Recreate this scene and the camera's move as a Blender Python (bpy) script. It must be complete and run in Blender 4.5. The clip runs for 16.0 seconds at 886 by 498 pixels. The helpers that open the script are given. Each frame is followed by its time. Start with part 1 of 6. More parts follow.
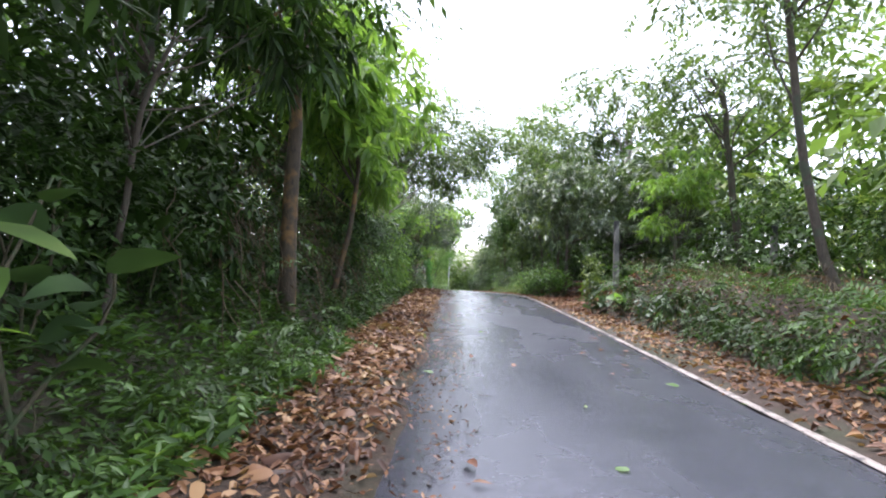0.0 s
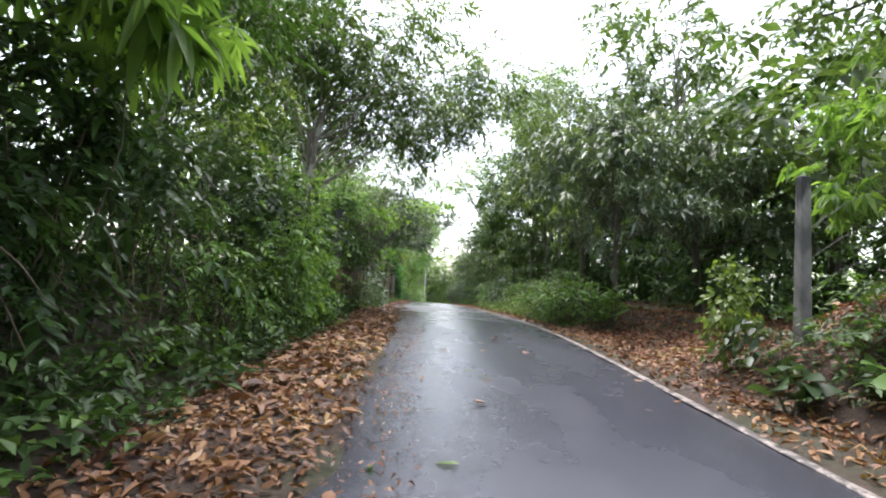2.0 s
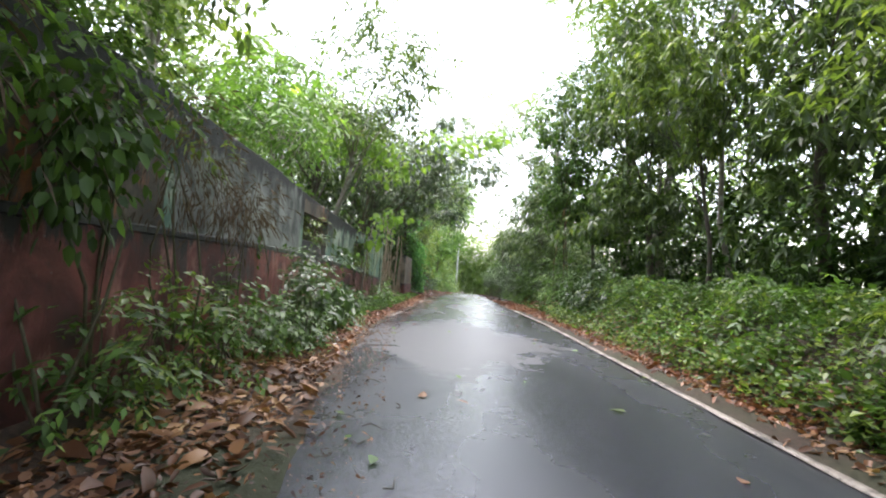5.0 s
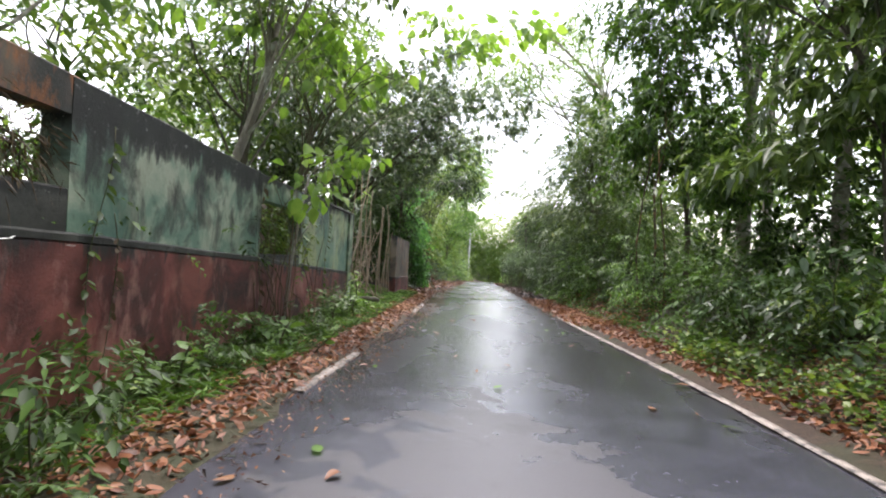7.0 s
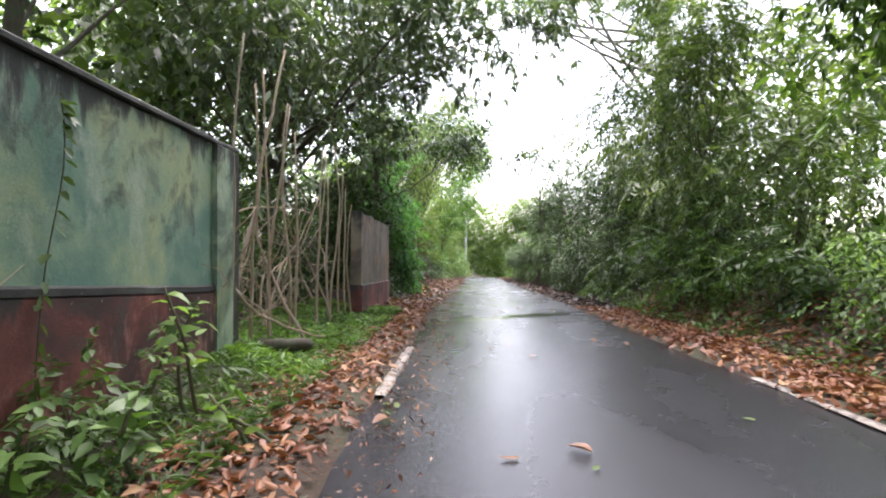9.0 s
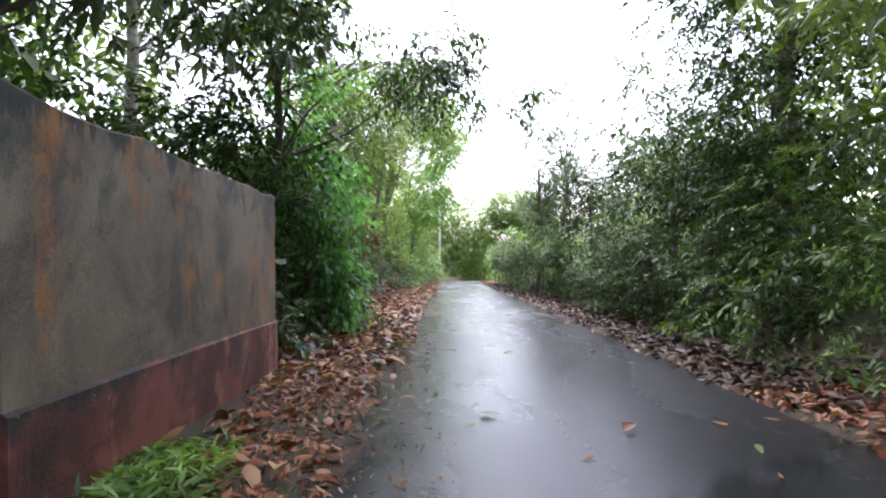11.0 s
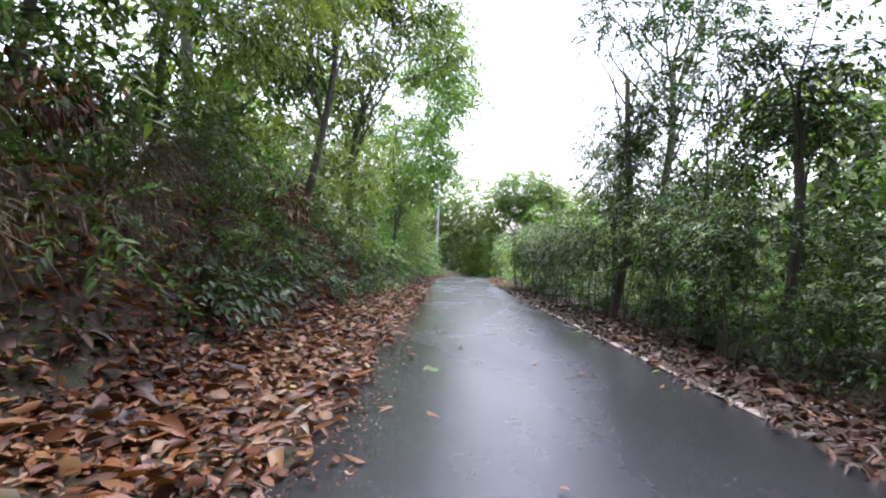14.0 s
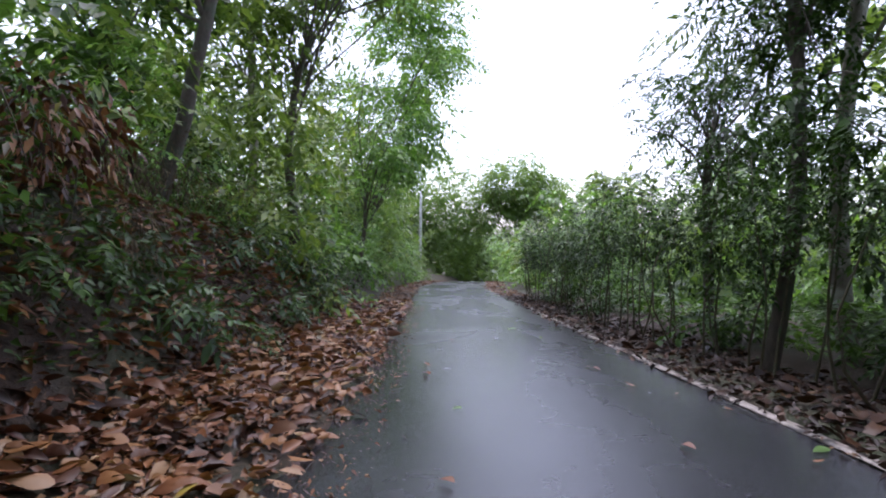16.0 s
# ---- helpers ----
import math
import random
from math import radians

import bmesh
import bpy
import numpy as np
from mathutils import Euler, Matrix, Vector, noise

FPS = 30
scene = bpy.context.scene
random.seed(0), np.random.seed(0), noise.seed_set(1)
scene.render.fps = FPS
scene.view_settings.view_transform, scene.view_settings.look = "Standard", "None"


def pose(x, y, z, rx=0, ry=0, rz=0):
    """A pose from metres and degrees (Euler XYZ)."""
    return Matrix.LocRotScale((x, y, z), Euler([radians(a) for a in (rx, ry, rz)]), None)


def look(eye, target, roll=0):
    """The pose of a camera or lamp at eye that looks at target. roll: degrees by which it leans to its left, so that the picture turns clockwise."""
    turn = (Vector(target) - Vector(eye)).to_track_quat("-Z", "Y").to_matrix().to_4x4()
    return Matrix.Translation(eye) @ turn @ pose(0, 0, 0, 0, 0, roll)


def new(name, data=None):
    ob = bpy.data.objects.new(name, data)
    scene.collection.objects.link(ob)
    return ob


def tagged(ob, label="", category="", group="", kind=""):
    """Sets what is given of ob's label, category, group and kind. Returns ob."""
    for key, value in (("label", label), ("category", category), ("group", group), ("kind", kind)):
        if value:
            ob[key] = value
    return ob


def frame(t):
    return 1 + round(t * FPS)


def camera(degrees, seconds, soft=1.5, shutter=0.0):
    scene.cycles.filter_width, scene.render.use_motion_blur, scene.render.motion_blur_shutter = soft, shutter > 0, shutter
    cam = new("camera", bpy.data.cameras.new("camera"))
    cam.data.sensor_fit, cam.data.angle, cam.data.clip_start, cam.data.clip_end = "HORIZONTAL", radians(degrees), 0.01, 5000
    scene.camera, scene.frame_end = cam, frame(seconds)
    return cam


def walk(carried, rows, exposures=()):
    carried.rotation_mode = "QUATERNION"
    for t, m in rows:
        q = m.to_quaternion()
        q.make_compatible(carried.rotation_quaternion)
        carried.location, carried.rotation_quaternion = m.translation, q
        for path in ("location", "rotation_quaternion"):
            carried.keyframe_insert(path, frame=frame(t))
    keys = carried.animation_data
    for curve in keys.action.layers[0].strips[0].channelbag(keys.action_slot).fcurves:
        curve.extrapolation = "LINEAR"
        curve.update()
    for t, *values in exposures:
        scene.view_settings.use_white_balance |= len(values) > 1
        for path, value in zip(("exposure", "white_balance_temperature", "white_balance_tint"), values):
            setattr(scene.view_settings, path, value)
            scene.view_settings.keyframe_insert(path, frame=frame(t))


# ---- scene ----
cam = camera(79.5, 16.0, soft=2.0, shutter=0.0)
PATH = [
    (0.0, pose(0.000, 0.000, 1.100, 92.50, -2.90, -0.10)),
    (0.5, pose(-0.045, 2.085, 1.129, 92.70, -2.70, -0.30)),
    (1.0, pose(0.045, 4.140, 1.157, 93.10, -1.70, -1.30)),
    (1.5, pose(0.150, 6.210, 1.200, 93.30, -1.40, -3.20)),
    (2.0, pose(0.345, 8.235, 1.257, 93.30, -4.00, -2.50)),
    (2.5, pose(0.375, 10.230, 1.329, 93.20, -5.40, -0.70)),
    (3.0, pose(0.495, 12.255, 1.372, 93.30, -2.70, -1.40)),
    (3.5, pose(0.615, 14.220, 1.413, 93.00, -2.50, -2.50)),
    (6.0, pose(0.650, 23.700, 1.384, 90.00, -5.10, 3.20)),
    (6.5, pose(0.624, 25.632, 1.340, 89.80, -3.90, 2.10)),
    (7.0, pose(0.575, 27.453, 1.286, 89.40, -3.40, 2.30)),
    (7.5, pose(0.445, 29.159, 1.208, 89.20, -3.80, 2.70)),
    (8.0, pose(0.316, 30.879, 1.129, 89.20, -3.70, 4.00)),
    (8.5, pose(0.171, 32.626, 1.063, 88.80, -2.00, 3.80)),
    (9.0, pose(0.164, 34.434, 0.982, 88.90, -0.60, 1.50)),
    (9.5, pose(0.187, 36.160, 0.931, 88.90, -0.70, 0.40)),
    (12.0, pose(0.100, 44.900, 0.715, 88.83, -0.10, -3.30)),
    (12.5, pose(0.261, 46.623, 0.624, 88.40, -0.90, -4.30)),
    (13.0, pose(0.371, 48.348, 0.543, 88.20, -1.40, -3.30)),
    (13.5, pose(0.464, 50.010, 0.450, 88.00, -1.60, -2.80)),
    (14.0, pose(0.527, 51.608, 0.359, 87.90, -2.10, -1.50)),
    (14.5, pose(0.481, 53.121, 0.270, 88.10, -1.60, -0.40)),
    (15.0, pose(0.485, 54.579, 0.182, 88.10, 0.40, -2.10)),
    (15.5, pose(0.599, 55.913, 0.098, 88.10, 0.60, -3.90)),
    (16.0, pose(0.644, 57.187, 0.027, 88.20, -0.60, -3.30)),
]
walk(cam, PATH, exposures=[(0.0, 1.95, 6100, 19), (1.5, 1.92, 6300, 16), (2.5, 1.9, 6400, 15), (3.5, 2.22, 6500, 14), (6.0, 2.2, 6450, 16), (7.0, 2.08, 6600, 18), (9.5, 2.35, 6450, 21), (12.0, 2.25, 6150, 23), (13.0, 1.92, 6200, 23), (14.5, 1.82, 6000, 22), (16.0, 1.32, 5800, 24)])

# ---- light ----
SKY_STRENGTH = 0.15
world = bpy.data.worlds.new("world")
scene.world = world
world.use_nodes = True
wn, wl = world.node_tree.nodes, world.node_tree.links
wn.clear()
w_out = wn.new("ShaderNodeOutputWorld")
w_bg = wn.new("ShaderNodeBackground")
w_hsv = wn.new("ShaderNodeHueSaturation")
w_sky = wn.new("ShaderNodeTexSky")
w_sky.sky_type = "NISHITA"
w_sky.sun_disc = False
w_sky.sun_elevation = radians(66)
w_sky.sun_rotation = radians(-8)
w_sky.air_density, w_sky.dust_density, w_sky.ozone_density = 1.2, 1.5, 1.5
w_hsv.inputs["Saturation"].default_value = 0.42
w_hsv.inputs["Value"].default_value = 1.0
w_bg.inputs["Strength"].default_value = SKY_STRENGTH
wl.new(w_sky.outputs[0], w_hsv.inputs["Color"])
wl.new(w_hsv.outputs[0], w_bg.inputs["Color"])
wl.new(w_bg.outputs[0], w_out.inputs["Surface"])

sun_data = bpy.data.lights.new("sun", "SUN")
sun_data.energy, sun_data.angle, sun_data.color = 1.5, radians(50), (1.0, 0.97, 0.92)
sun = new("sun", sun_data)
sun.matrix_world = look((20 * math.sin(radians(-8)), 20 * math.cos(radians(-8)), 45), (0, 0, 0))

# ---- materials ----


def material(name):
    m = bpy.data.materials.new(name)
    m.use_nodes = True
    nt = m.node_tree
    nt.nodes.clear()
    out = nt.nodes.new("ShaderNodeOutputMaterial")
    bsdf = nt.nodes.new("ShaderNodeBsdfPrincipled")
    nt.links.new(bsdf.outputs[0], out.inputs["Surface"])
    return m, nt, bsdf, out


def node(nt, kind, **values):
    n = nt.nodes.new(kind)
    for k, v in values.items():
        n.inputs[k.replace("_", " ")].default_value = v
    return n


def ramp(nt, fac, stops):
    n = nt.nodes.new("ShaderNodeValToRGB")
    cr = n.color_ramp
    while len(cr.elements) < len(stops):
        cr.elements.new(0.5)
    for e, (p, c) in zip(cr.elements, stops):
        e.position, e.color = p, (*c, 1)
    nt.links.new(fac, n.inputs["Fac"])
    return n.outputs["Color"]


def coords(nt, scale=(1, 1, 1)):
    tc = nt.nodes.new("ShaderNodeTexCoord")
    mp = nt.nodes.new("ShaderNodeMapping")
    mp.inputs["Scale"].default_value = scale
    nt.links.new(tc.outputs["Object"], mp.inputs["Vector"])
    return mp.outputs["Vector"]


def noise_fac(nt, vec, scale, detail=4.0, rough=0.6, distort=0.0):
    n = node(nt, "ShaderNodeTexNoise", Scale=scale, Detail=detail, Roughness=rough, Distortion=distort)
    nt.links.new(vec, n.inputs["Vector"])
    return n.outputs["Fac"]


def mix_color(nt, fac, a, b, blend="MIX"):
    n = nt.nodes.new("ShaderNodeMix")
    n.data_type, n.blend_type = "RGBA", blend
    for sock, val in ((n.inputs[0], fac), (n.inputs[6], a), (n.inputs[7], b)):
        if isinstance(val, bpy.types.NodeSocket):
            nt.links.new(val, sock)
        elif isinstance(val, tuple):
            sock.default_value = (*val, 1)
        else:
            sock.default_value = val
    return n.outputs[2]


def math_node(nt, op, a, b=None, clamp=False):
    n = nt.nodes.new("ShaderNodeMath")
    n.operation, n.use_clamp = op, clamp
    for sock, val in zip(n.inputs, (a, b)):
        if val is None:
            continue
        if isinstance(val, bpy.types.NodeSocket):
            nt.links.new(val, sock)
        else:
            sock.default_value = val
    return n.outputs[0]


def bump(nt, bsdf, height, strength=0.3, distance=0.02):
    b = node(nt, "ShaderNodeBump", Strength=strength, Distance=distance)
    nt.links.new(height, b.inputs["Height"])
    nt.links.new(b.outputs["Normal"], bsdf.inputs["Normal"])


def leaf_material(name, colours, rough=0.37, translucent=0.46, patch=1.2, spec=0.5, vary=0.5, low=0.62, high=1.32):
    """Leaf colours vary leaf by leaf and from bough to bough."""
    m, nt, bsdf, out = material(name)
    geo = nt.nodes.new("ShaderNodeNewGeometry")
    pos = nt.nodes.new("ShaderNodeTexCoord").outputs["Object"]
    big = noise_fac(nt, pos, patch, 2.0)
    small = noise_fac(nt, pos, patch * 3.3, 1.0)
    f = math_node(nt, "ADD", math_node(nt, "MULTIPLY", geo.outputs["Random Per Island"], vary * 0.7), math_node(nt, "MULTIPLY", big, 1.05))
    f = math_node(nt, "ADD", f, math_node(nt, "MULTIPLY", small, 0.6))
    f = math_node(nt, "SUBTRACT", f, 0.34 + vary * 0.35, True)
    col = ramp(nt, f, [(p, tuple(c * (low + (high - low) * p) for c in rgb)) for p, rgb in colours])
    nt.links.new(col, bsdf.inputs["Base Color"])
    bsdf.inputs["Roughness"].default_value = rough
    bsdf.inputs["Specular IOR Level"].default_value = spec
    tr = nt.nodes.new("ShaderNodeBsdfTranslucent")
    nt.links.new(mix_color(nt, 1.0, col, (1.25, 1.35, 0.6), "MULTIPLY"), tr.inputs["Color"])
    mx = nt.nodes.new("ShaderNodeMixShader")
    mx.inputs[0].default_value = translucent
    nt.links.new(bsdf.outputs[0], mx.inputs[1])
    nt.links.new(tr.outputs[0], mx.inputs[2])
    nt.links.new(mx.outputs[0], out.inputs["Surface"])
    return m


# dark green, lowered further: shade inside and under the growth sits in this colour
LEAF_DARK_SHADED = leaf_material("leaf_dark_shaded", [(0.0, (0.016, 0.036, 0.008)), (0.5, (0.036, 0.074, 0.016)), (0.85, (0.066, 0.13, 0.028)), (1.0, (0.14, 0.21, 0.045))], 0.5, 0.2, 1.2, 0.3, 0.8)
LEAF_MID = leaf_material("leaf_mid", [(0.0, (0.032, 0.066, 0.015)), (0.5, (0.068, 0.13, 0.030)), (0.85, (0.115, 0.215, 0.05)), (1.0, (0.24, 0.33, 0.08))], 0.47, 0.36, 1.2, 0.45, 0.8)
LEAF_BRIGHT = leaf_material("leaf_bright", [(0.0, (0.075, 0.14, 0.034)), (0.5, (0.145, 0.265, 0.064)), (0.85, (0.22, 0.38, 0.09)), (1.0, (0.40, 0.47, 0.11))], 0.42, 0.42, 1.2, 0.6, 0.7)
LEAF_GREY = leaf_material("leaf_grey", [(0.0, (0.046, 0.078, 0.027)), (0.5, (0.096, 0.15, 0.05)), (0.9, (0.165, 0.23, 0.072)), (1.0, (0.27, 0.31, 0.095))], 0.37, 0.38, 1.2, 0.65, 0.75)
LEAF_YELLOW = leaf_material("leaf_yellow", [(0.0, (0.066, 0.108, 0.027)), (0.5, (0.145, 0.215, 0.053)), (0.85, (0.25, 0.32, 0.078)), (1.0, (0.41, 0.39, 0.10))], 0.42, 0.4, 1.2, 0.6, 0.7)
# paled green for distant growth: the haze is painted into the leaf colour
LEAF_FAR_HAZE = leaf_material("leaf_far_haze", [(0.0, (0.11, 0.18, 0.055)), (0.5, (0.165, 0.25, 0.078)), (1.0, (0.24, 0.31, 0.1))], 0.5, 0.5, 0.4, 0.5, 0.5, 0.85, 1.15)
LEAF_BLUE = leaf_material("leaf_bluish", [(0.0, (0.024, 0.047, 0.019)), (0.5, (0.052, 0.096, 0.036)), (0.9, (0.095, 0.17, 0.058)), (1.0, (0.17, 0.24, 0.07))], 0.37, 0.32, 1.2, 0.5, 0.75)
LEAF_GLOSS = leaf_material("leaf_glossy_mango", [(0.0, (0.045, 0.078, 0.038)), (0.5, (0.1, 0.15, 0.072)), (0.85, (0.16, 0.22, 0.1)), (1.0, (0.25, 0.26, 0.11))], 0.3, 0.25, 1.2, 1.0, 0.7)
LEAF_IVY = leaf_material("leaf_ivy", [(0.0, (0.05, 0.14, 0.058)), (0.5, (0.13, 0.33, 0.12)), (0.85, (0.23, 0.47, 0.13)), (1.0, (0.37, 0.58, 0.12))], 0.3, 0.55, 1.6, 0.9, 0.6)
LEAF_LIME = leaf_material("leaf_lime", [(0.0, (0.11, 0.21, 0.05)), (0.5, (0.21, 0.35, 0.08)), (1.0, (0.36, 0.48, 0.12))], 0.42, 0.5, 2.2, 0.6, 0.7, 0.85, 1.1)
LEAF_SOFT = leaf_material("leaf_soft_pale", [(0.0, (0.11, 0.195, 0.05)), (0.5, (0.18, 0.30, 0.075)), (0.85, (0.27, 0.385, 0.098)), (1.0, (0.40, 0.44, 0.11))], 0.45, 0.6, 1.2, 0.6)
DRY = leaf_material("dry_leaf", [(0.0, (0.05, 0.022, 0.012)), (0.22, (0.12, 0.05, 0.024)), (0.45, (0.22, 0.1, 0.046)), (0.65, (0.31, 0.16, 0.075)), (0.84, (0.44, 0.27, 0.13)), (0.95, (0.48, 0.35, 0.18)), (0.985, (0.46, 0.33, 0.07)), (1.0, (0.2, 0.26, 0.05))], 0.5, 0.12, 0.8, 0.35, 0.95, 0.8, 1.0)
DRY_RED = leaf_material("red_brown_leaf", [(0.0, (0.07, 0.022, 0.012)), (0.25, (0.2, 0.062, 0.027)), (0.5, (0.3, 0.115, 0.055)), (0.72, (0.39, 0.168, 0.086)), (0.9, (0.5, 0.26, 0.13)), (1.0, (0.5, 0.33, 0.14))], 0.45, 0.12, 0.8, 0.4, 0.95, 0.75, 0.8)
DRY_DARK = leaf_material("damp_litter_leaf", [(0.0, (0.02, 0.009, 0.006)), (0.25, (0.075, 0.026, 0.013)), (0.45, (0.18, 0.064, 0.026)), (0.62, (0.3, 0.118, 0.042)), (0.76, (0.41, 0.195, 0.072)), (0.86, (0.4, 0.26, 0.15)), (0.92, (0.38, 0.33, 0.26)), (0.96, (0.5, 0.33, 0.05)), (1.0, (0.3, 0.3, 0.07))], 0.42, 0.08, 0.8, 0.4, 0.95, 0.75, 0.8)
# darkened litter for the right verge, with the overhanging trees' shade in its colour
DRY_SHADED = leaf_material("shaded_litter_leaf", [(0.0, (0.01, 0.006, 0.005)), (0.3, (0.028, 0.013, 0.008)), (0.65, (0.07, 0.031, 0.016)), (0.9, (0.15, 0.075, 0.036)), (1.0, (0.26, 0.16, 0.085))], 0.45, 0.05, 0.8, 0.3, 0.95, 0.75, 0.8)
DEAD_VINE = leaf_material("withered_vine", [(0.0, (0.06, 0.04, 0.025)), (0.6, (0.13, 0.09, 0.055)), (1.0, (0.2, 0.16, 0.08))], 0.7, 0.15)


def bark_material(name, dark, light, blotch, scale=9.0):
    m, nt, bsdf, out = material(name)
    v = coords(nt, (1, 1, 0.25))
    grain = noise_fac(nt, v, scale * 3, 6.0, 0.7)
    patches = noise_fac(nt, coords(nt), scale * 0.35, 3.0, 0.6)
    col = ramp(nt, grain, [(0.3, dark), (0.7, light)])
    edge = ramp(nt, patches, [(0.5, (0, 0, 0)), (0.62, (1, 1, 1))])
    nt.links.new(mix_color(nt, edge, col, blotch), bsdf.inputs["Base Color"])
    bsdf.inputs["Roughness"].default_value = 0.8
    bump(nt, bsdf, grain, 0.6, 0.02)
    return m


BARK = bark_material("bark_grey_brown", (0.045, 0.035, 0.026), (0.12, 0.095, 0.07), (0.07, 0.08, 0.05))
BARK_PALE = bark_material("bark_pale_lichen", (0.14, 0.12, 0.095), (0.3, 0.265, 0.21), (0.42, 0.41, 0.35))
BARK_ORANGE = bark_material("bark_orange_brown", (0.035, 0.026, 0.018), (0.1, 0.075, 0.045), (0.2, 0.115, 0.04))
STEM = bark_material("green_brown_stem", (0.05, 0.045, 0.025), (0.13, 0.11, 0.06), (0.07, 0.10, 0.04), 20.0)
BAMBOO = bark_material("weathered_stake", (0.24, 0.17, 0.11), (0.46, 0.36, 0.26), (0.34, 0.29, 0.22), 14.0)

# asphalt: dark, wet in broad patches, duller where worn
ASPHALT, nt, bsdf, out = material("wet_asphalt")
v = coords(nt)
stones = noise_fac(nt, v, 160.0, 3.0, 0.7)
mottle = noise_fac(nt, v, 3.2, 6.0, 0.65, 0.4)
broad = noise_fac(nt, coords(nt, (1.0, 0.35, 1.0)), 0.9, 3.0, 0.55, 0.3)
col = mix_color(nt, stones, (0.02, 0.021, 0.03), (0.062, 0.064, 0.083))
col = mix_color(nt, ramp(nt, mottle, [(0.35, (0, 0, 0)), (0.75, (0.7, 0.7, 0.7))]), col, (0.064, 0.066, 0.083))
tc = nt.nodes.new("ShaderNodeTexCoord").outputs["Object"]
sep = nt.nodes.new("ShaderNodeSeparateXYZ")
nt.links.new(tc, sep.inputs[0])
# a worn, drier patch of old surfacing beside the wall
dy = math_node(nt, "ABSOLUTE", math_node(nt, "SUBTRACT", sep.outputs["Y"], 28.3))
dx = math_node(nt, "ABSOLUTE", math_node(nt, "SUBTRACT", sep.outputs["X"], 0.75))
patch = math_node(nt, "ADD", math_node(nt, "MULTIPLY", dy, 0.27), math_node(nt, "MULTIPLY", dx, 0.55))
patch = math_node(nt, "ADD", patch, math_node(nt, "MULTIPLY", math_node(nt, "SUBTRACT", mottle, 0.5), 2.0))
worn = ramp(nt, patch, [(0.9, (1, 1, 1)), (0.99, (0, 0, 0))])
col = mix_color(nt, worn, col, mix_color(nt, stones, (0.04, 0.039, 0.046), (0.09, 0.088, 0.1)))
# darker asphalt colour past the patch, from about y 32 onward
stretch = math_node(nt, "SUBTRACT", 40.0, sep.outputs["Y"])
stretch = math_node(nt, "ADD", stretch, math_node(nt, "MULTIPLY", math_node(nt, "SUBTRACT", mottle, 0.5), 7.0))
dark_run = ramp(nt, math_node(nt, "MULTIPLY", stretch, 0.1), [(0.72, (0.85, 0.85, 0.85)), (0.9, (0, 0, 0))])
col = mix_color(nt, dark_run, col, mix_color(nt, stones, (0.008, 0.0075, 0.009), (0.028, 0.027, 0.031)))
nt.links.new(col, bsdf.inputs["Base Color"])
r = ramp(nt, math_node(nt, "ADD", math_node(nt, "MULTIPLY", broad, 0.82), math_node(nt, "MULTIPLY", mottle, 0.2)), [(0.36, (0.2, 0.2, 0.2)), (0.66, (0.33, 0.33, 0.33))])
r = mix_color(nt, worn, r, (0.42, 0.42, 0.42))
# a shallow puddle across the lane past the stakes
band = math_node(nt, "SUBTRACT", sep.outputs["Y"], math_node(nt, "ADD", math_node(nt, "MULTIPLY", sep.outputs["X"], 0.75), 42.45))
band = math_node(nt, "ADD", math_node(nt, "ABSOLUTE", band), math_node(nt, "MULTIPLY", math_node(nt, "ABSOLUTE", math_node(nt, "SUBTRACT", sep.outputs["X"], 1.1)), 0.22))
band = math_node(nt, "ADD", band, math_node(nt, "MULTIPLY", math_node(nt, "SUBTRACT", mottle, 0.5), 1.4))
pool = ramp(nt, band, [(0.32, (1, 1, 1)), (0.44, (0, 0, 0))])
r = mix_color(nt, pool, r, (0.1, 0.1, 0.1))
nt.links.new(r, bsdf.inputs["Roughness"])
bsdf.inputs["Specular IOR Level"].default_value = 0.55
bump(nt, bsdf, math_node(nt, "MULTIPLY", stones, math_node(nt, "SUBTRACT", 1.0, pool)), 0.22, 0.005)

# soil with rotten litter
SOIL, nt, bsdf, out = material("damp_soil")
v = coords(nt)
fine = noise_fac(nt, v, 22.0, 6.0, 0.7)
big = noise_fac(nt, v, 0.7, 4.0)
col = ramp(nt, fine, [(0.3, (0.022, 0.014, 0.009)), (0.5, (0.05, 0.03, 0.019)), (0.7, (0.095, 0.058, 0.036))])
col = mix_color(nt, ramp(nt, big, [(0.45, (0, 0, 0)), (0.65, (0.8, 0.8, 0.8))]), col, (0.035, 0.05, 0.018))
sep = nt.nodes.new("ShaderNodeSeparateXYZ")
nt.links.new(v, sep.inputs[0])
away = math_node(nt, "ADD", math_node(nt, "MULTIPLY", math_node(nt, "ABSOLUTE", math_node(nt, "SUBTRACT", sep.outputs["X"], 1.3)), 0.1), math_node(nt, "MULTIPLY", big, 0.5))
col = mix_color(nt, ramp(nt, away, [(0.85, (0, 0, 0)), (1.0, (0.9, 0.9, 0.9))]), col, mix_color(nt, fine, (0.03, 0.055, 0.015), (0.075, 0.11, 0.035)))
nt.links.new(col, bsdf.inputs["Base Color"])
bsdf.inputs["Roughness"].default_value = 0.85
bump(nt, bsdf, fine, 0.8, 0.04)

# edge line: worn white paint over the asphalt
PAINT, nt, bsdf, out = material("worn_road_paint")
v = coords(nt)
chips = noise_fac(nt, v, 9.0, 6.0, 0.75)
grime = noise_fac(nt, v, 1.3, 3.0)
f = math_node(nt, "ADD", chips, math_node(nt, "MULTIPLY", math_node(nt, "SUBTRACT", grime, 0.5), 0.5))
col = ramp(nt, f, [(0.42, (0.07, 0.062, 0.058)), (0.5, (0.27, 0.23, 0.2)), (0.75, (0.46, 0.4, 0.36))])
